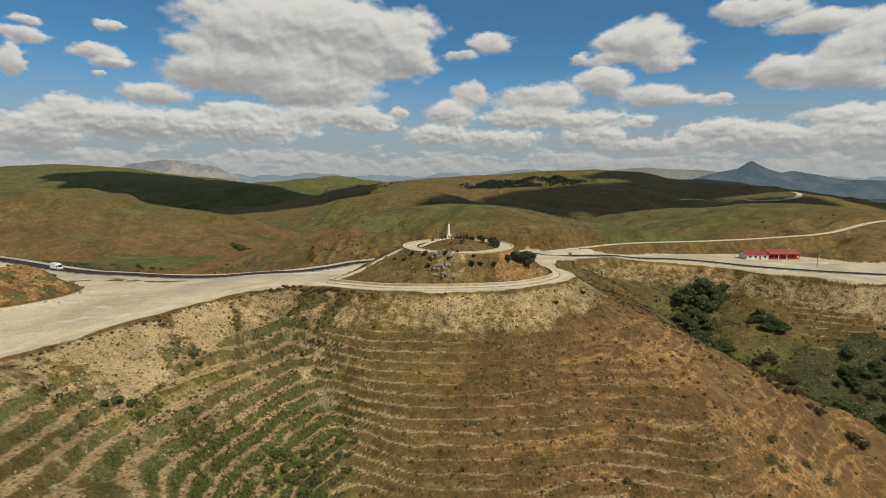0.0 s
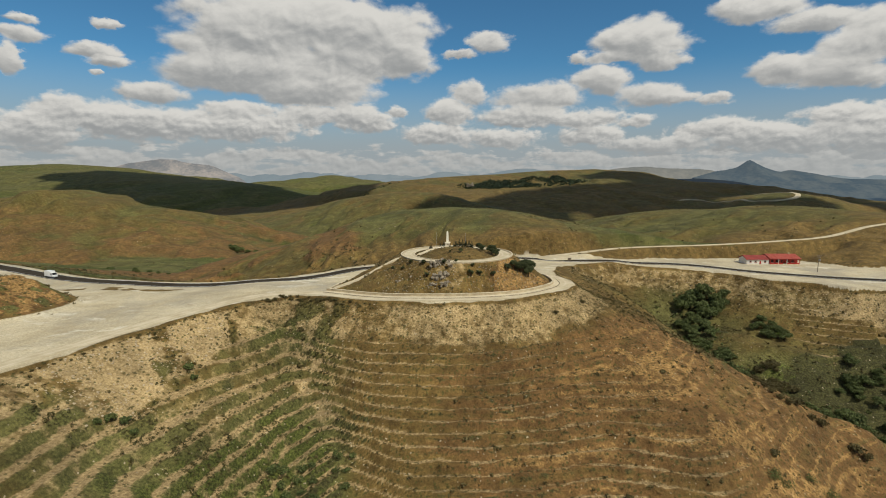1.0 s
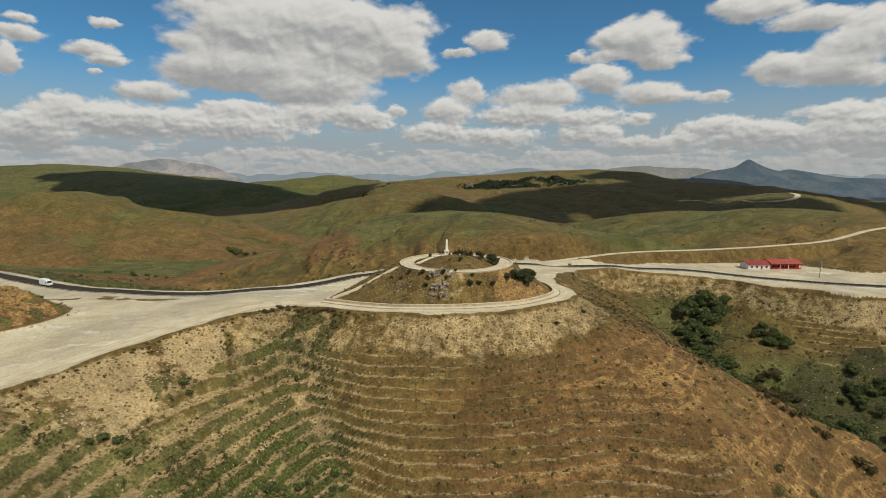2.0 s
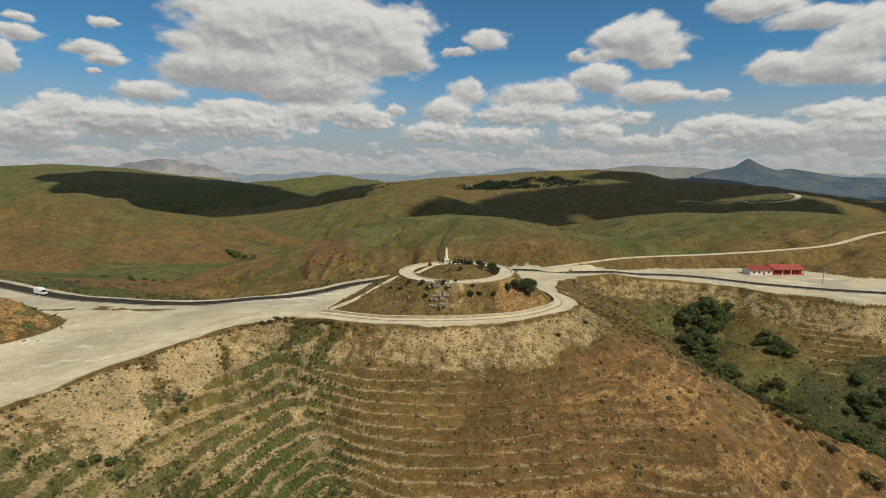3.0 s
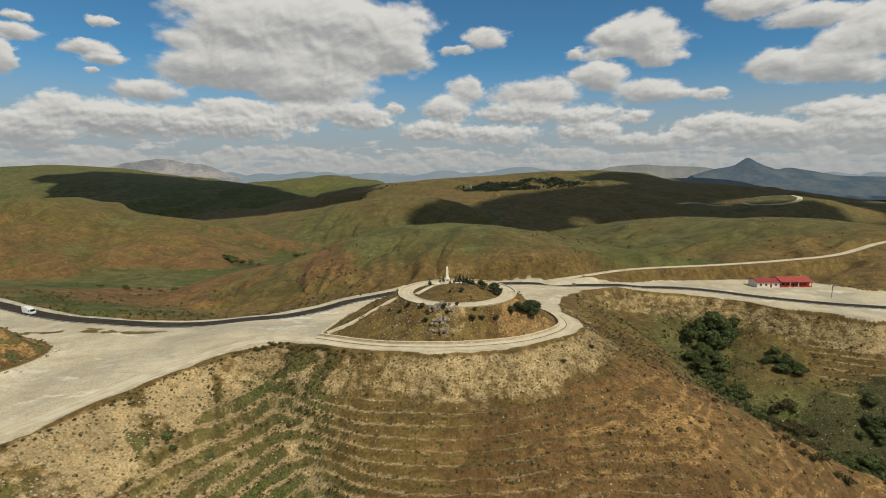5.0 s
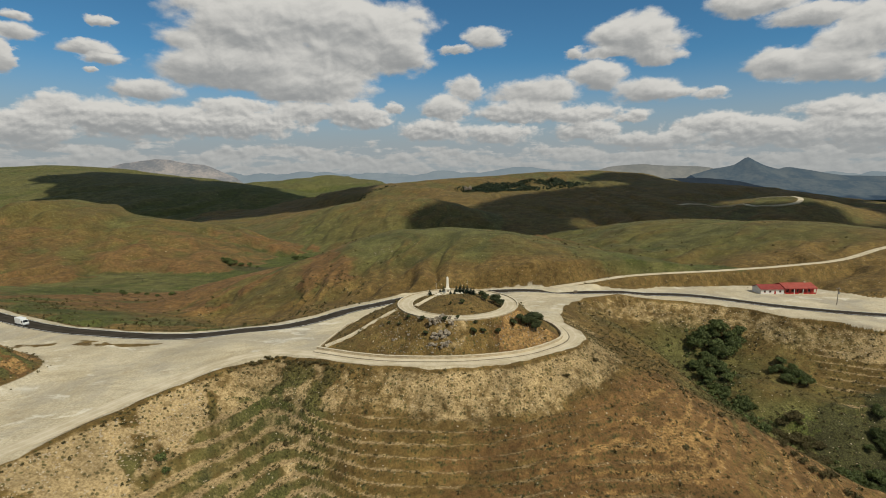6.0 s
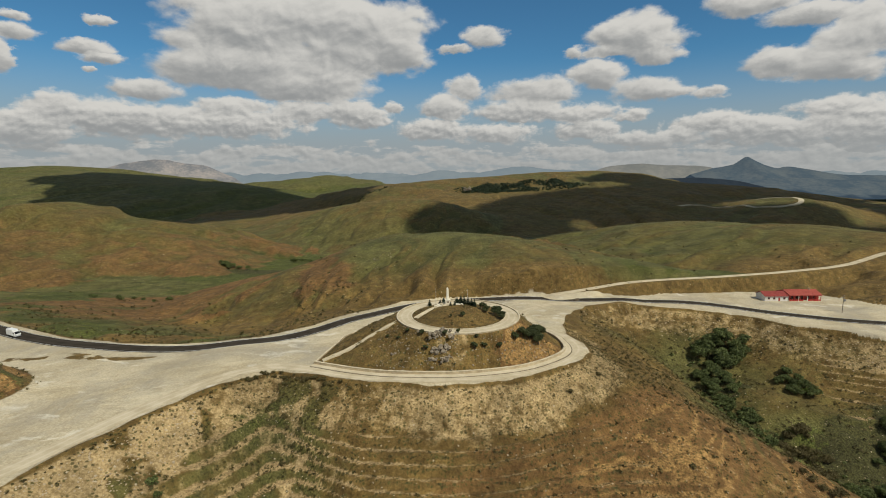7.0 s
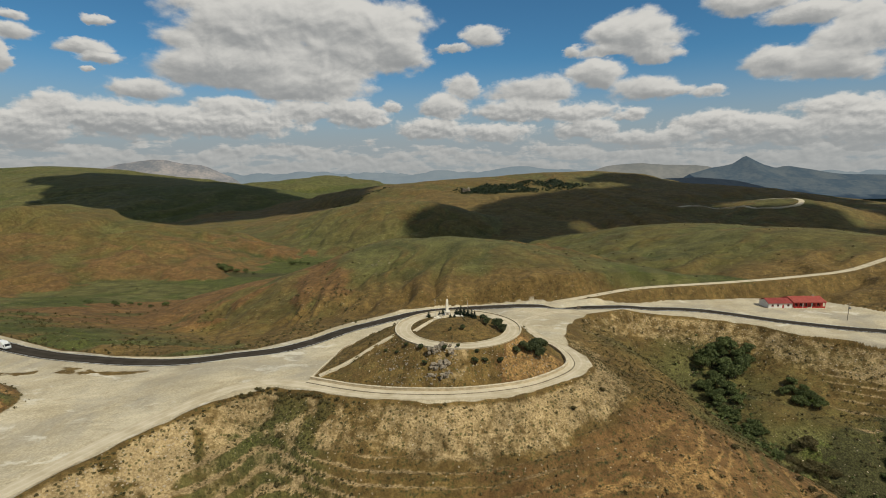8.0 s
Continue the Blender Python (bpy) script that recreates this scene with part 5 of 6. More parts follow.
def low_bush(rng, name, label, leaf, tall, wide, group=""):
    it = thing(name, pose(0, 0, 0), label, "bush", group)
    bm = bmesh.new()
    lobes = []
    for k in range(6):
        a = k * 1.05 + rng.uniform(-0.4, 0.4)
        r = wide * rng.uniform(0.12, 0.30)
        tip = Vector((math.cos(a) * r, math.sin(a) * r, tall * rng.uniform(0.35, 0.65)))
        rod(bm, (0, 0, -0.3), tip, 0.03 * tall, 0.012 * tall, 5)
        lobes.append((*tip, wide * rng.uniform(0.16, 0.26)))
    part("stem", bm, BARK, it)
    verts, faces = leaf_cloud(rng, lobes, 360, 0.085 * tall, 0.8)
    part("crown", mesh_from("crown", verts, faces, False, (leaf,)), None, it)
    return it


def pine(rng, name, label, tall, wide, group=""):
    """A young pine: one stem and whorls of drooping needle sprays."""
    it = thing(name, pose(0, 0, 0), label, "pine tree", group)
    bm = bmesh.new()
    rod(bm, (0, 0, -0.4), (0, 0, tall), 0.03 * tall, 0.006 * tall, 7)
    verts, faces = [], []
    for k in range(13):
        h = tall * (0.12 + 0.86 * k / 12)
        reach = wide / 2 * (1.05 - 0.92 * k / 12) * rng.uniform(0.8, 1.15)
        for j in range(7):
            a = j * 0.9 + k * 0.7 + rng.uniform(-0.2, 0.2)
            way = Vector((math.cos(a), math.sin(a), -0.1))
            side = Vector((-way.y, way.x, 0))
            if k % 3 == 0 and j % 2 == 0:
                rod(bm, (0, 0, h), (way.x * reach * 0.8, way.y * reach * 0.8, h - reach * 0.1), 0.008 * tall, 0.004 * tall, 4)
            for s in range(4):
                c = Vector((0, 0, h)) + way * reach * (0.3 + 0.24 * s)
                size = reach * 0.26 + 0.05 * tall * 0.3
                tilt = Vector((0, 0, rng.uniform(-0.3, 0.6)))
                i = len(verts)
                verts += [c - way * size, c + (side + tilt) * size, c + way * size * 1.2, c - (side - tilt) * size]
                faces.append((i, i + 1, i + 2, i + 3))
    part("trunk", bm, BARK, it)
    part("crown", mesh_from("crown", verts, faces, False, (PINE_LEAF,)), None, it)
    return it


def planted(template, places, rng, first=True):
    """The template at the first place and copies at the others. places: x, y, size."""
    xy = np.array([(x, y) for x, y, _ in places])
    zs = land(xy[:, 0], xy[:, 1])
    for k, (x, y, s) in enumerate(places):
        m = sized(x, y, float(zs[k]) - 0.1, rng.uniform(0, 360), s * rng.uniform(0.9, 1.15), s * rng.uniform(0.9, 1.15), s * rng.uniform(0.85, 1.15))
        if k == 0:
            template.matrix_world = m
            template.scale = m.to_scale()
        else:
            ob = copy_thing(template, Matrix.Identity(4))
            ob.matrix_basis = m


def scattered(rng, count, cx, cy, rx, ry, tilt, low, high):
    """Places strewn over a slanted oval."""
    out = []
    c, s = math.cos(radians(tilt)), math.sin(radians(tilt))
    for _ in range(count):
        a, r = rng.uniform(0, 6.283), math.sqrt(rng.random())
        u, v = rx * r * math.cos(a), ry * r * math.sin(a)
        out.append((cx + u * c - v * s, cy + u * s + v * c, rng.uniform(low, high)))
    return out


grow = random.Random(5)
RAVINE = "dark green broadleaf tree in the ravine thicket"
# thicket at the head of the ravine, then down along its bed
planted(broad_tree(grow, "ravine_tree", RAVINE, "tree", TREE_LEAF, 6.0, 6.4, "ravine trees"), scattered(grow, 30, 126, 242, 12.5, 7.5, 18, 0.7, 1.1), grow)
planted(broad_tree(grow, "ravine_tree", RAVINE, "tree", TREE_LEAF, 4.6, 5.2, "ravine trees"), scattered(grow, 26, 115, 226, 7, 12, 0, 0.55, 1.0), grow)
planted(broad_tree(grow, "ravine_tree", RAVINE, "tree", TREE_LEAF, 4.0, 4.6, "ravine trees"), scattered(grow, 15, 142, 218, 4.5, 10.0, 15, 0.7, 1.05), grow)
planted(low_bush(grow, "ravine_bush", "bright yellow-green bush beside the ravine thicket", LIME_LEAF, 3.4, 3.0), [(144.5, 213.0, 1.0)], grow)
planted(low_bush(grow, "ravine_bush", "dark green bush in the ravine bed", TREE_LEAF, 2.6, 4.0, "ravine bushes"), scattered(grow, 34, 113, 204, 6, 16, 8, 0.7, 1.35), grow)
planted(low_bush(grow, "ravine_bush", "dark green bush in the ravine bed", SHRUB_LEAF, 2.4, 3.8, "ravine bushes"), scattered(grow, 30, 126, 184, 8, 13, -25, 0.8, 1.4), grow)
planted(broad_tree(grow, "ravine_tree", RAVINE, "tree", TREE_LEAF, 4.8, 5.4, "ravine trees"), scattered(grow, 44, 152, 164, 26, 9, -18, 0.65, 1.1), grow)
planted(broad_tree(grow, "ravine_tree", RAVINE, "tree", TREE_LEAF, 4.4, 5.2, "ravine trees"), scattered(grow, 34, 168, 183, 17, 11, -25, 0.6, 1.1), grow)
planted(broad_tree(grow, "ravine_tree", "round dark green tree on the terraced bank", "tree", TREE_LEAF, 4.2, 5.0), [(159.8, 192.2, 1.0), (149, 182.8, 0.8), (155, 181, 0.85), (166.5, 186, 0.9), (172, 180, 0.8)], grow)
planted(low_bush(grow, "hill_bush", "dark green bush on the grassy spur", SHRUB_LEAF, 2.2, 3.4, "spur bushes"), [(103.5, 162.2, 0.8), (102.8, 156.6, 0.9), (103.4, 153.4, 1.0), (104.4, 150.8, 1.1), (106.5, 149.6, 1.0), (110.5, 152.0, 1.2), (112.5, 147.6, 0.9), (115.0, 147.0, 1.1), (121.5, 141.6, 1.5), (123.6, 139.6, 1.2), (86.1, 166.0, 0.9), (97, 172, 0.7)], grow)
planted(low_bush(grow, "hill_bush", "small dark round bush on the dry slope", SHRUB_LEAF, 1.5, 1.9, "slope bushes"), [(37.0, 162.2, 1.0), (48.2, 171.6, 1.1), (-42.2, 147.4, 1.05), (-42.8, 155.0, 0.8), (-44.0, 157.0, 1.1), (65.0, 145.1, 0.9), (86.5, 125.4, 1.3), (43.8, 111.4, 1.1), (92.8, 193.6, 1.2)], grow)
planted(low_bush(grow, "hill_bush", "low spreading dark bush on the orange slope", TREE_LEAF, 1.8, 4.6), [(81.5, 118.0, 1.0), (84.5, 117.3, 0.9), (94.7, 123.3, 0.8), (99.7, 121.6, 1.0), (83.0, 119.5, 0.7)], grow)
planted(low_bush(grow, "hill_bush", "leafy green bush at the foot of the scree", TREE_LEAF, 2.0, 2.8, "scree bushes"), [(-71.7, 106.6, 1.0), (-69, 107.2, 1.1), (-66.3, 105.7, 0.9), (-65.9, 130, 1.2), (-64, 128, 0.9), (-73, 104, 0.8), (-36, 108, 1.3), (-30, 112, 1.1), (-38, 113, 1.0)], grow)
planted(low_bush(grow, "gully_bush", "dense dark green bush at the bottom of the gully", TREE_LEAF, 2.0, 3.6, "gully bushes"), scattered(grow, 16, -34, 112, 9, 7, 30, 0.6, 1.2) + scattered(grow, 7, -25, 122, 3, 7, 20, 0.5, 0.9), grow)
# edge of the car park
planted(low_bush(grow, "roadside_bush", "grey-green bush at the edge of the gravel", SHRUB_LEAF, 1.0, 1.7, "bushes along the car park edge"),
        [(x + grow.uniform(-0.8, 0.8), y + grow.uniform(-1.2, 0.4), grow.uniform(0.6, 1.3)) for x, y in curve_through([(-58, 166), (-52, 169.5), (-45, 167.5), (-38, 165), (-30, 162)], 1.0)] +
        [(x + 1.2 + grow.uniform(-0.4, 0.8), y - 0.6 + grow.uniform(-0.5, 0.5), grow.uniform(0.35, 0.8)) for x, y in curve_through([(-92, 108), (-84, 125), (-77, 140), (-68, 155), (-60, 166)], 1.6)], grow)
# knoll
planted(broad_tree(grow, "knoll_tree", "round dark green tree at the end of the ring path", "tree", KNOLL_LEAF, 4.9, 4.4, "knoll trees"), [(27.8, 178.0, 1.0), (29.8, 180.2, 0.95), (31.4, 181.6, 0.85), (25.4, 177.2, 0.75), (22.8, 175.4, 0.6), (30.6, 178.4, 0.8)], grow)
planted(broad_tree(grow, "knoll_tree", "dark green tree inside the ring path", "tree", KNOLL_LEAF, 3.7, 3.2, "knoll trees"), [(20.0, 186.4, 0.8), (18.6, 189.2, 1.0), (19.4, 191.6, 0.85), (15.2, 190.4, 0.75), (14.2, 193.6, 0.8)], grow)
planted(low_bush(grow, "knoll_bush", "small dark round bush on the knoll slope", KNOLL_LEAF, 2.5, 2.0, "knoll bushes"), [(-5.0, 169.8, 1.0), (9.7, 168.9, 1.1), (12.6, 169.6, 0.95), (17.5, 170.9, 1.0), (7.0, 184, 0.9), (3.1, 184.0, 0.5), (0.9, 170.7, 0.9), (-10.7, 176.3, 0.75), (-6.0, 173.2, 0.8), (-2.4, 171.4, 0.8), (-13.5, 176.0, 0.6), (-17.0, 178.0, 0.6), (5.0, 172.2, 0.7), (10.5, 170.4, 0.7)], grow)
planted(pine(grow, "pine", "slim dark pine beside the monument", 3.4, 2.0, "pines by the monument"), [(MX - 2.6, MY + 3.4, 0.8), (MX - 1.4, MY + 3.9, 0.9), (MX - 6.5, MY + 3, 0.7), (MX + 3.4, MY + 2.8, 1.0), (MX + 4.8, MY + 2.4, 1.1), (MX + 6.0, MY + 1.0, 1.0), (MX + 7.2, MY - 1.0, 0.95), (MX + 8.4, MY - 2.6, 0.9), (MX + 9.3, MY - 4.0, 0.8), (MX + 1.0, MY - 3.6, 0.5), (MX + 2.4, MY - 3.9, 0.45)], grow)
# saplings along the far side of the highway
side = np.gradient(HIGHWAY[:, :2], axis=0)
side = np.stack([-side[:, 1], side[:, 0]], 1) / np.hypot(side[:, 0], side[:, 1])[:, None]
row = [(float(a), float(b)) for a, b in (HIGHWAY[:, :2] + side * 7.0)[::2] if -190 < a < -30]
planted(low_bush(grow, "roadside_sapling", "small dark sapling beside the asphalt road", SHRUB_LEAF, 1.5, 1.1, "roadside saplings"), [(a + grow.uniform(-1, 1), b + grow.uniform(-0.8, 0.8), grow.uniform(0.6, 1.2)) for a, b in row], grow)
# bushes in the far valley and on the hill flank
planted(broad_tree(grow, "valley_tree", "dark green tree in the valley thicket", "tree", TREE_LEAF, 5.0, 6.5, "valley trees"), scattered(grow, 12, -238, 622, 26, 8, -20, 0.6, 1.3) + scattered(grow, 8, -186, 690, 16, 8, 0, 0.6, 1.1) + scattered(grow, 12, -225, 430, 60, 7, 14, 0.4, 0.8), grow)


def strewn(name, places, shapes, material, label, category, rng, sink=0.05):
    """Many small pieces as one object. places: x, y, size."""
    xy = np.array([(x, y) for x, y, _ in places])
    zs = land(xy[:, 0], xy[:, 1])
    all_v, all_f, start = [], [], 0
    for (x, y, s), z in zip(places, zs):
        v, f = shapes[rng.randrange(len(shapes))]
        turn = rng.uniform(0, 6.283)
        c, sn = math.cos(turn) * s, math.sin(turn) * s
        w = np.stack([v[:, 0] * c - v[:, 1] * sn + x, v[:, 0] * sn + v[:, 1] * c + y, v[:, 2] * s * rng.uniform(0.7, 1.2) + z - sink * s], 1)
        all_v.append(w)
        all_f.append(f + start)
        start += len(v)
    v, f = np.vstack(all_v), np.vstack(all_f)
    me = bpy.data.meshes.new(name)
    me.vertices.add(len(v))
    me.vertices.foreach_set("co", v.astype(np.float32).ravel())
    me.loops.add(f.size)
    me.loops.foreach_set("vertex_index", f.astype(np.int32).ravel())
    me.polygons.add(len(f))
    me.polygons.foreach_set("loop_start", np.arange(0, f.size, f.shape[1], dtype=np.int32))
    me.update(calc_edges=True)
    me.materials.append(material)
    return tagged(new(name, me), label, category, kind="stuff")


def tuft(rng, sprays=11):
    verts, faces = leaf_cloud(rng, [(0, 0, 0.35, 0.5), (0.3, 0.1, 0.28, 0.35), (-0.2, 0.25, 0.3, 0.35)], sprays, 0.30, 0.8)
    return np.array([tuple(v) for v in verts]), np.array(faces)


def boulder(rng):
    bm = bmesh.new()
    bmesh.ops.create_icosphere(bm, subdivisions=1, radius=0.5)
    v = np.array([tuple(k.co) for k in bm.verts])
    f = np.array([[k.index for k in face.verts] for face in bm.faces])
    bm.free()
    v = v * np.array([[rng.uniform(0.7, 1.2), rng.uniform(0.6, 1.1), rng.uniform(0.45, 0.8)]]) * (1 + 0.35 * np.array([[rng.uniform(-1, 1)] for _ in range(len(v))]))
    return v, f


few = random.Random(21)
tufts = [tuft(few) for _ in range(10)]
rocks = [boulder(few) for _ in range(8)]


def spread(rng, count, x0, x1, y0, y1, low, high, keep):
    """Places over a stretch of land, kept where keep(x, y) is larger than chance."""
    x = np.array([rng.uniform(x0, x1) for _ in range(count)])
    y = np.array([rng.uniform(y0, y1) for _ in range(count)])
    k = keep(x, y) > np.array([rng.random() for _ in range(count)])
    s = np.array([low + (high - low) * rng.random() ** 2.5 for _ in range(count)])
    return list(zip(x[k].tolist(), y[k].tolist(), s[k].tolist()))


def open_slope(x, y):
    """How thickly scrub grows: not on the gravel and roads, in drifts on the slopes."""
    d = outline_distance(x, y, LEVELLED)
    ki = -outline_distance(x, y, LOOP_INNER)
    r = np.hypot(x - RING_X, y - RING_Y)
    drift = smooth(value_noise(x, y, 18.0, 3), -0.7, 0.9)
    scree = np.clip(blob(x, y, -79, 117, 12, 14) + blob(x, y, -70, 143, 7, 10), 0, 1)
    slope = smooth(d, 0.3, 2.0) * (0.35 + 0.65 * drift) * (1 - 0.85 * smooth(scree, 0.3, 0.5))
    knoll = 0.35 * smooth(ki, 0.8, 1.5) * np.where((r > RING_IN - 0.5) & (r < RING_OUT + 0.8), 0, 1) * smooth(np.hypot(x - MX, y - MY), 6, 8)
    mound = 0.6 * smooth(np.hypot((x + 150) / 38, (y - 155) / 28), 1.0, 0.8)
    bare = 1 - 0.6 * smooth(x, 40, 70) * smooth(y, 180, 165)
    belt = smooth(d, 0.3, 1.0) * blob(x, y, -48, 160, 16, 9)
    return np.maximum(np.maximum(np.maximum(slope * bare, knoll), mound), belt)


small_tufts = [tuft(few, 5) for _ in range(10)]
strewn("scrub", spread(few, 46000, -60, 125, 100, 205, 0.16, 0.46, lambda x, y: np.clip(open_slope(x, y) * 1.3, 0, 1)), small_tufts, TUFT_LEAF, "fine dry tufts dotted over the slopes", "scrub", few)
strewn("scrub", spread(few, 21000, -35, 58, 145, 215, 0.16, 0.45, lambda x, y: 0.9 * smooth(outline_distance(x, y, LEVELLED), 0.4, 2) * smooth(outline_distance(x, y, LEVELLED), 15, 11)), small_tufts, TUFT_LEAF, "dry tufts on the pale fill slope under the loop road", "scrub", few)
strewn("scrub", spread(few, 9000, -150, 130, 98, 230, 0.35, 1.15, open_slope), tufts, SHRUB_LEAF, "dry grey-green scrub tufts on the slopes", "scrub", few)
strewn("scrub", spread(few, 11500, -118, -22, 96, 172, 0.28, 1.0, lambda x, y: smooth(outline_distance(x, y, LEVELLED), 0.5, 2.5) * np.clip(overgrown(x, y) + 0.06, 0, 1) * (1 - 0.9 * smooth(np.clip(blob(x, y, -79, 117, 12, 14) + blob(x, y, -70, 143, 7, 10), 0, 1), 0.3, 0.5))), tufts, OLIVE_LEAF, "olive-green bushes growing along the terraces", "scrub", few)
strewn("scrub", spread(few, 5000, 90, 200, 145, 262, 0.8, 2.4, lambda x, y: 0.9 * smooth(line_distance(x, y, RAVINE_BED)[0], 14, 3) * smooth(value_noise(x, y, 8.0, 3), -0.4, 0.4)), tufts, TREE_LEAF, "dense dark green undergrowth in the ravine bed", "scrub", few)
strewn("scrub", spread(few, 7000, 60, 230, 150, 285, 0.4, 1.3, open_slope), tufts, SHRUB_LEAF, "grey-green scrub tufts on the ravine banks", "scrub", few)
strewn("scrub", spread(few, 5000, -260, 330, 205, 430, 0.5, 1.6, lambda x, y: 0.6 * smooth(outline_distance(x, y, LEVELLED), 0.5, 3) * smooth(value_noise(x, y, 30.0, 3), -0.2, 0.9)), tufts, SHRUB_LEAF, "scattered scrub on the hills behind the road", "scrub", few)


strewn("scrub", spread(few, 3500, -250, -35, 200, 330, 0.6, 1.7, lambda x, y: 0.8 * smooth(outline_distance(x, y, LEVELLED), 0.5, 3) * smooth(value_noise(x, y, 16.0, 3), -0.3, 0.6)), tufts, OLIVE_LEAF, "green bushes on the grassy slope below the road", "scrub", few)
strewn("scrub", spread(few, 4500, -700, 700, 290, 900, 0.5, 1.7, lambda x, y: 0.75 * smooth(value_noise(x, y, 45.0, 4), -0.1, 0.8)), tufts, SHRUB_LEAF, "dark scrub dotted over the far hillsides", "scrub", few)
strewn("stones", spread(few, 1500, -560, -200, 440, 720, 0.8, 2.8, lambda x, y: smooth(value_noise(x, y, 40.0, 3), 0.45, 0.9)), rocks, TAN_ROCK, "pale rocks breaking through the red-brown hillside", "stones", few, 0.3)


def scree_field(x, y):
    scree = np.clip(blob(x, y, -79, 117, 12, 14) + blob(x, y, -70, 143, 7, 10), 0, 1)
    return smooth(scree, 0.25, 0.5) * smooth(outline_distance(x, y, LEVELLED), 0.5, 2)


strewn("stones", spread(few, 6200, -112, -50, 96, 165, 0.22, 0.95, scree_field), rocks, TAN_ROCK, "tan broken stones of the scree slope", "stones", few, 0.2)
strewn("stones", spread(few, 4200, -60, 60, 140, 180, 0.10, 0.5, lambda x, y: 0.8 * smooth(outline_distance(x, y, LEVELLED), 0.3, 1.5) * smooth(outline_distance(x, y, LEVELLED), 14, 9)), rocks, TAN_ROCK, "pale stones on the fill slope under the loop road", "stones", few, 0.2)
strewn("stones", spread(few, 13000, 60, 230, 190, 285, 0.25, 0.95, lambda x, y: 0.7 * smooth(outline_distance(x, y, LEVELLED), 0.3, 1.5) * smooth(outline_distance(x, y, LEVELLED), 15, 8)), rocks, TAN_ROCK, "pale rubble on the bank under the highway", "stones", few, 0.2)
strewn("stones", spread(few, 1500, -52, -22, 114, 160, 0.12, 0.45, lambda x, y: smooth(line_distance(x, y, GULLY)[0], 5, 1)), rocks, PALE_STONE, "pale stones along the gully", "stones", few, 0.2)
strewn("stones", spread(few, 1800, -20, 35, 163, 182, 0.2, 0.9, lambda x, y: 0.8 * smooth(-outline_distance(x, y, LOOP_INNER), 0.8, 1.5) * smooth(np.hypot(x - RING_X, y - RING_Y), RING_OUT, RING_OUT + 1)), rocks, GREY_ROCK, "grey stones on the knoll slope", "stones", few, 0.2)
strewn("stones", spread(few, 500, -130, -50, 140, 200, 0.1, 0.5, lambda x, y: 0.5 * smooth(outline_distance(x, y, LEVELLED), -1, -4) * smooth(value_noise(x, y, 12.0, 3), 0.2, 0.7)), rocks, TAN_ROCK, "loose stones on the gravel car park", "stones", few, 0.2)
strewn("stones", spread(few, 1200, 110, 235, 225, 285, 0.25, 0.9, lambda x, y: 0.8 * smooth(np.abs(line_distance(x, y, HIGHWAY)[0] - 7.0), 2.2, 0.8) * (y > np.interp(x, HIGHWAY[:, 0], HIGHWAY[:, 1])) * smooth(value_noise(x, y, 9.0, 3), -0.5, 0.3)), rocks, GREY_ROCK, "grey rubble heaped along the highway beside the yard", "stones", few, 0.2)
p_far = spread(few, 130, -62, -28, 330, 343, 0.6, 1.6, lambda x, y: np.full(np.shape(x), 0.9) * blob(x, y, -45, 337, 14, 4))
strewn("stones", p_far, rocks, GREY_ROCK, "grey rocks on the hilltop behind the monument", "stones", few, 0.2)


def crag(x, y, turn, tall, wide, rng):
    """An outcrop of broken grey rock: several angular lumps grown together."""
    bm = bmesh.new()
    for k in range(26):
        m = pose(rng.uniform(-wide, wide) * 0.5, rng.uniform(-0.5, 0.5) * tall * 0.3, rng.uniform(-0.1, 0.8) * tall * 0.7, rng.uniform(0, 90), rng.uniform(0, 90), rng.uniform(0, 90)) @ Matrix.Diagonal((rng.uniform(0.7, 1.3), rng.uniform(0.6, 1.0), rng.uniform(0.8, 1.5), 1.0))
        made = bmesh.ops.create_icosphere(bm, subdivisions=2, radius=rng.uniform(0.18, 0.36) * tall * 0.6, matrix=m)["verts"]
        centre = m.translation
        for v in made:
            v.co = centre + (v.co - centre) * rng.uniform(0.72, 1.22)
    ob = new("rock_outcrop", done(bm, "rock_outcrop", GREY_ROCK))
    ob.matrix_world = pose(x, y, at_ground(x, y) - 0.3, 0, 0, turn)
    return tagged(ob, "grey broken rock outcrop on the knoll slope", "rock")


crag(-0.4, 168.6, 0, 3.6, 5.4, few)
crag(-1.2, 171.2, 15, 3.0, 5.0, few)
crag(0.8, 173.4, -25, 2.4, 4.2, few)
crag(3.4, 170.2, 40, 2.0, 3.4, few)
crag(1.6, 166.8, 30, 2.2, 4.0, few)
crag(-3.0, 167.2, -20, 1.6, 3.0, few)
crag(-14.5, 172.0, 10, 1.1, 2.4, few)
crag(-6.5, 174.2, 20, 1.0, 2.0, few)
crag(68.2, 1217, 0, 14, 16, few)


# far woodland: one body of small dark trees on the ridge
def wood_here(x, y):
    return smooth(np.hypot((x - 190) / 170, (y - 1225) / 100), 1.0, 0.6) * smooth(value_noise(x, y, 60.0, 3), -0.9, 0.0)


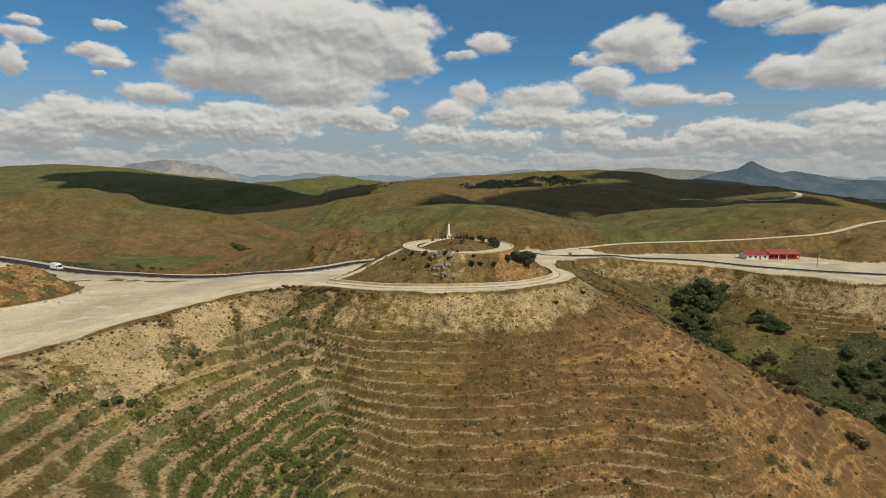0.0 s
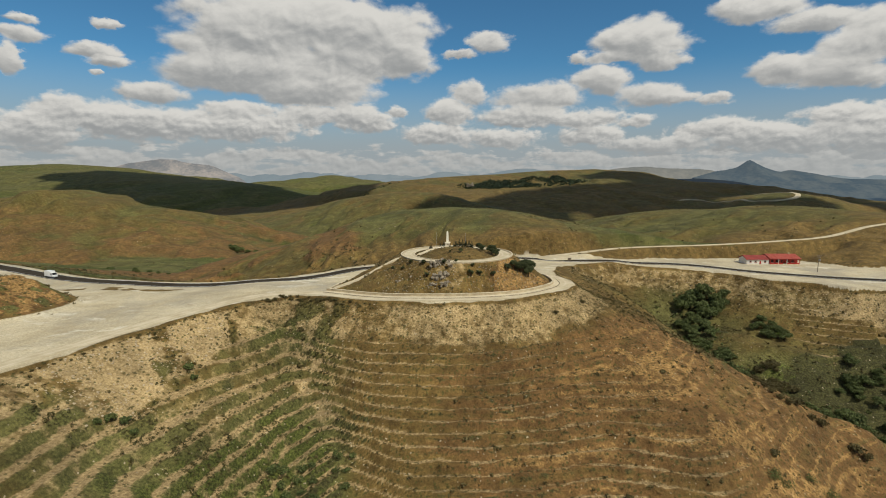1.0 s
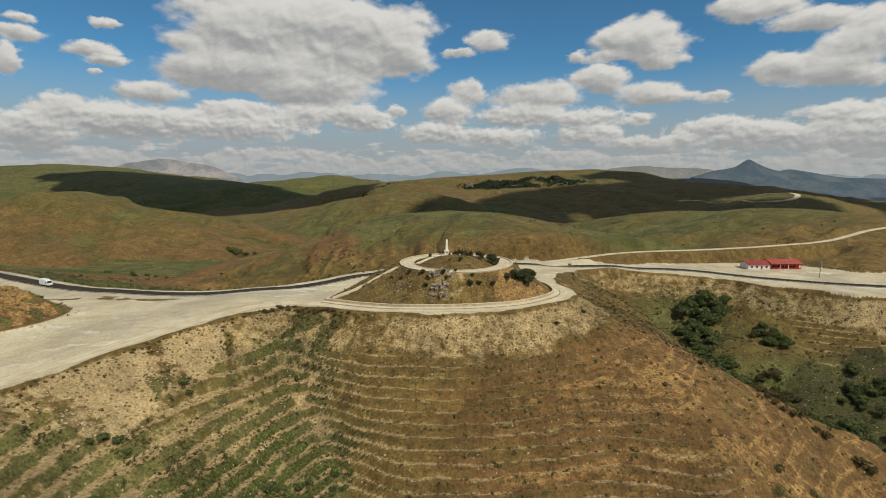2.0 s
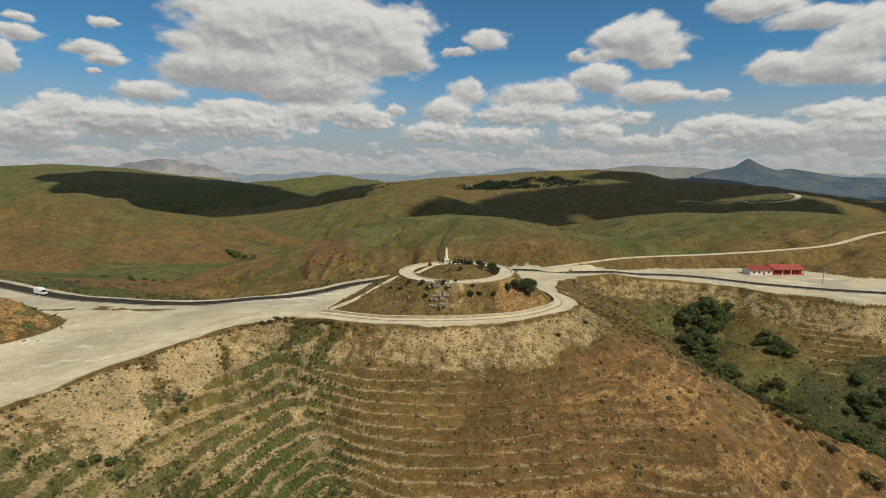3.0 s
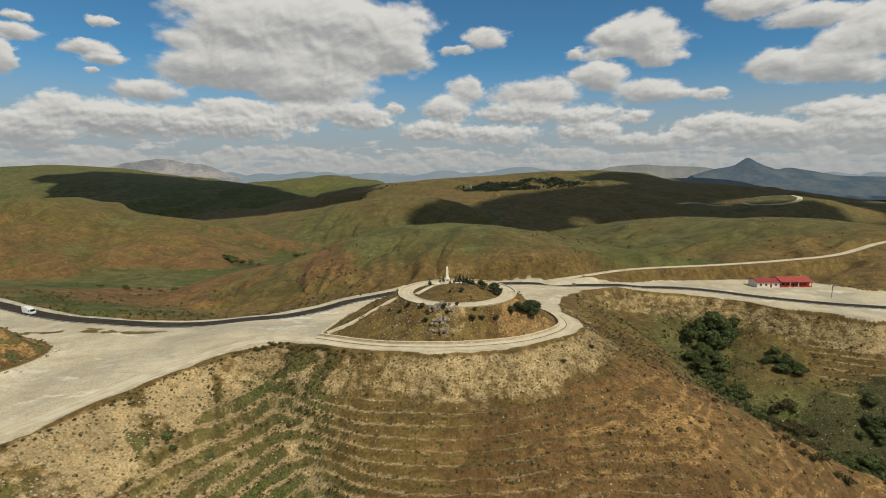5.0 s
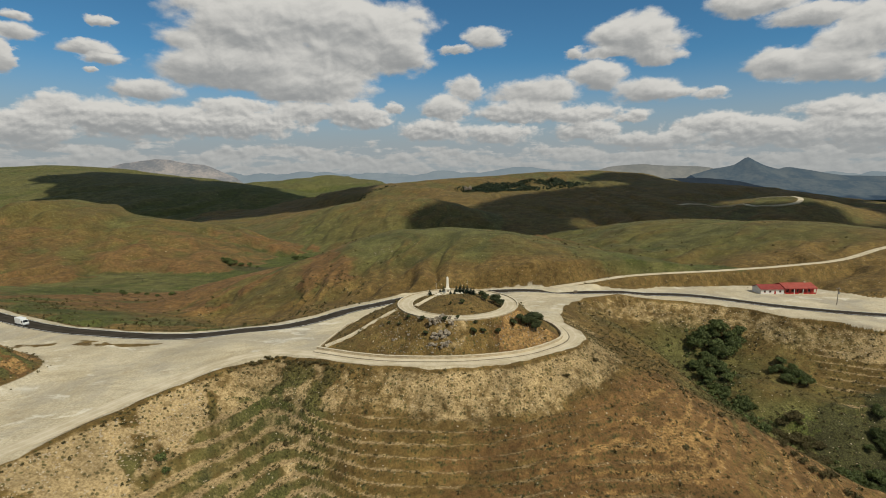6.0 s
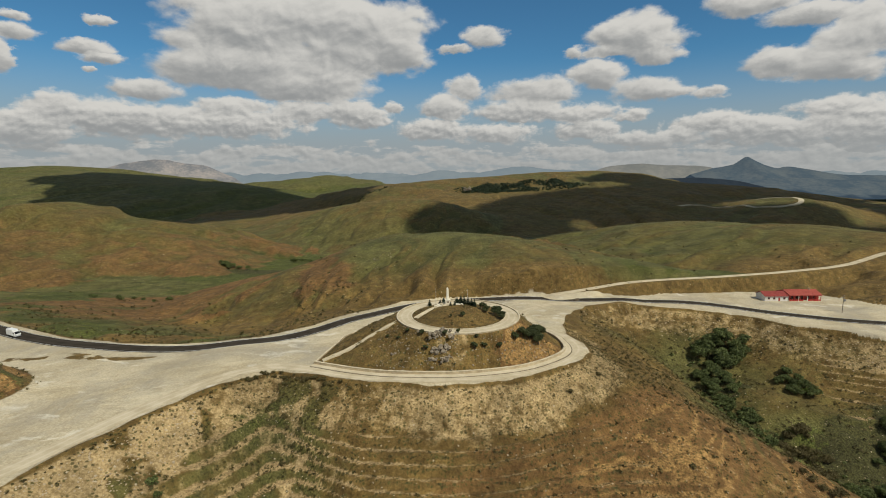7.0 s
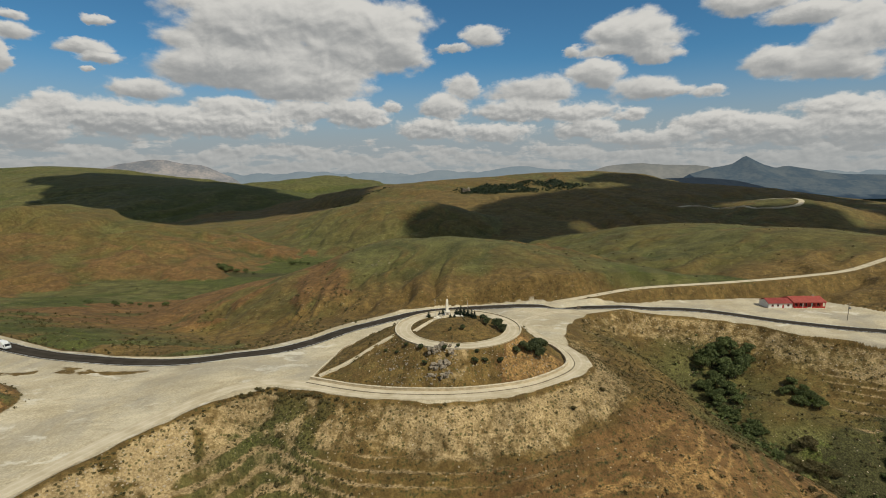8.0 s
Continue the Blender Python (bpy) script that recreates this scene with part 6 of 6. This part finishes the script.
strewn("woodland", spread(few, 260, -250, -105, 1235, 1360, 3.0, 6.0, lambda x, y: smooth(np.abs(y - np.interp(x, [-256, -206, -125, -52], [1260, 1300, 1350, 1400])), 26, 8)), tufts, PINE_LEAF, "dark conifers along the far crest", "woodland", few)
strewn("woodland", spread(few, 5200, 10, 370, 1125, 1335, 3.0, 7.0, wood_here), tufts, PINE_LEAF, "dark conifer woodland on the far ridge", "woodland", few)


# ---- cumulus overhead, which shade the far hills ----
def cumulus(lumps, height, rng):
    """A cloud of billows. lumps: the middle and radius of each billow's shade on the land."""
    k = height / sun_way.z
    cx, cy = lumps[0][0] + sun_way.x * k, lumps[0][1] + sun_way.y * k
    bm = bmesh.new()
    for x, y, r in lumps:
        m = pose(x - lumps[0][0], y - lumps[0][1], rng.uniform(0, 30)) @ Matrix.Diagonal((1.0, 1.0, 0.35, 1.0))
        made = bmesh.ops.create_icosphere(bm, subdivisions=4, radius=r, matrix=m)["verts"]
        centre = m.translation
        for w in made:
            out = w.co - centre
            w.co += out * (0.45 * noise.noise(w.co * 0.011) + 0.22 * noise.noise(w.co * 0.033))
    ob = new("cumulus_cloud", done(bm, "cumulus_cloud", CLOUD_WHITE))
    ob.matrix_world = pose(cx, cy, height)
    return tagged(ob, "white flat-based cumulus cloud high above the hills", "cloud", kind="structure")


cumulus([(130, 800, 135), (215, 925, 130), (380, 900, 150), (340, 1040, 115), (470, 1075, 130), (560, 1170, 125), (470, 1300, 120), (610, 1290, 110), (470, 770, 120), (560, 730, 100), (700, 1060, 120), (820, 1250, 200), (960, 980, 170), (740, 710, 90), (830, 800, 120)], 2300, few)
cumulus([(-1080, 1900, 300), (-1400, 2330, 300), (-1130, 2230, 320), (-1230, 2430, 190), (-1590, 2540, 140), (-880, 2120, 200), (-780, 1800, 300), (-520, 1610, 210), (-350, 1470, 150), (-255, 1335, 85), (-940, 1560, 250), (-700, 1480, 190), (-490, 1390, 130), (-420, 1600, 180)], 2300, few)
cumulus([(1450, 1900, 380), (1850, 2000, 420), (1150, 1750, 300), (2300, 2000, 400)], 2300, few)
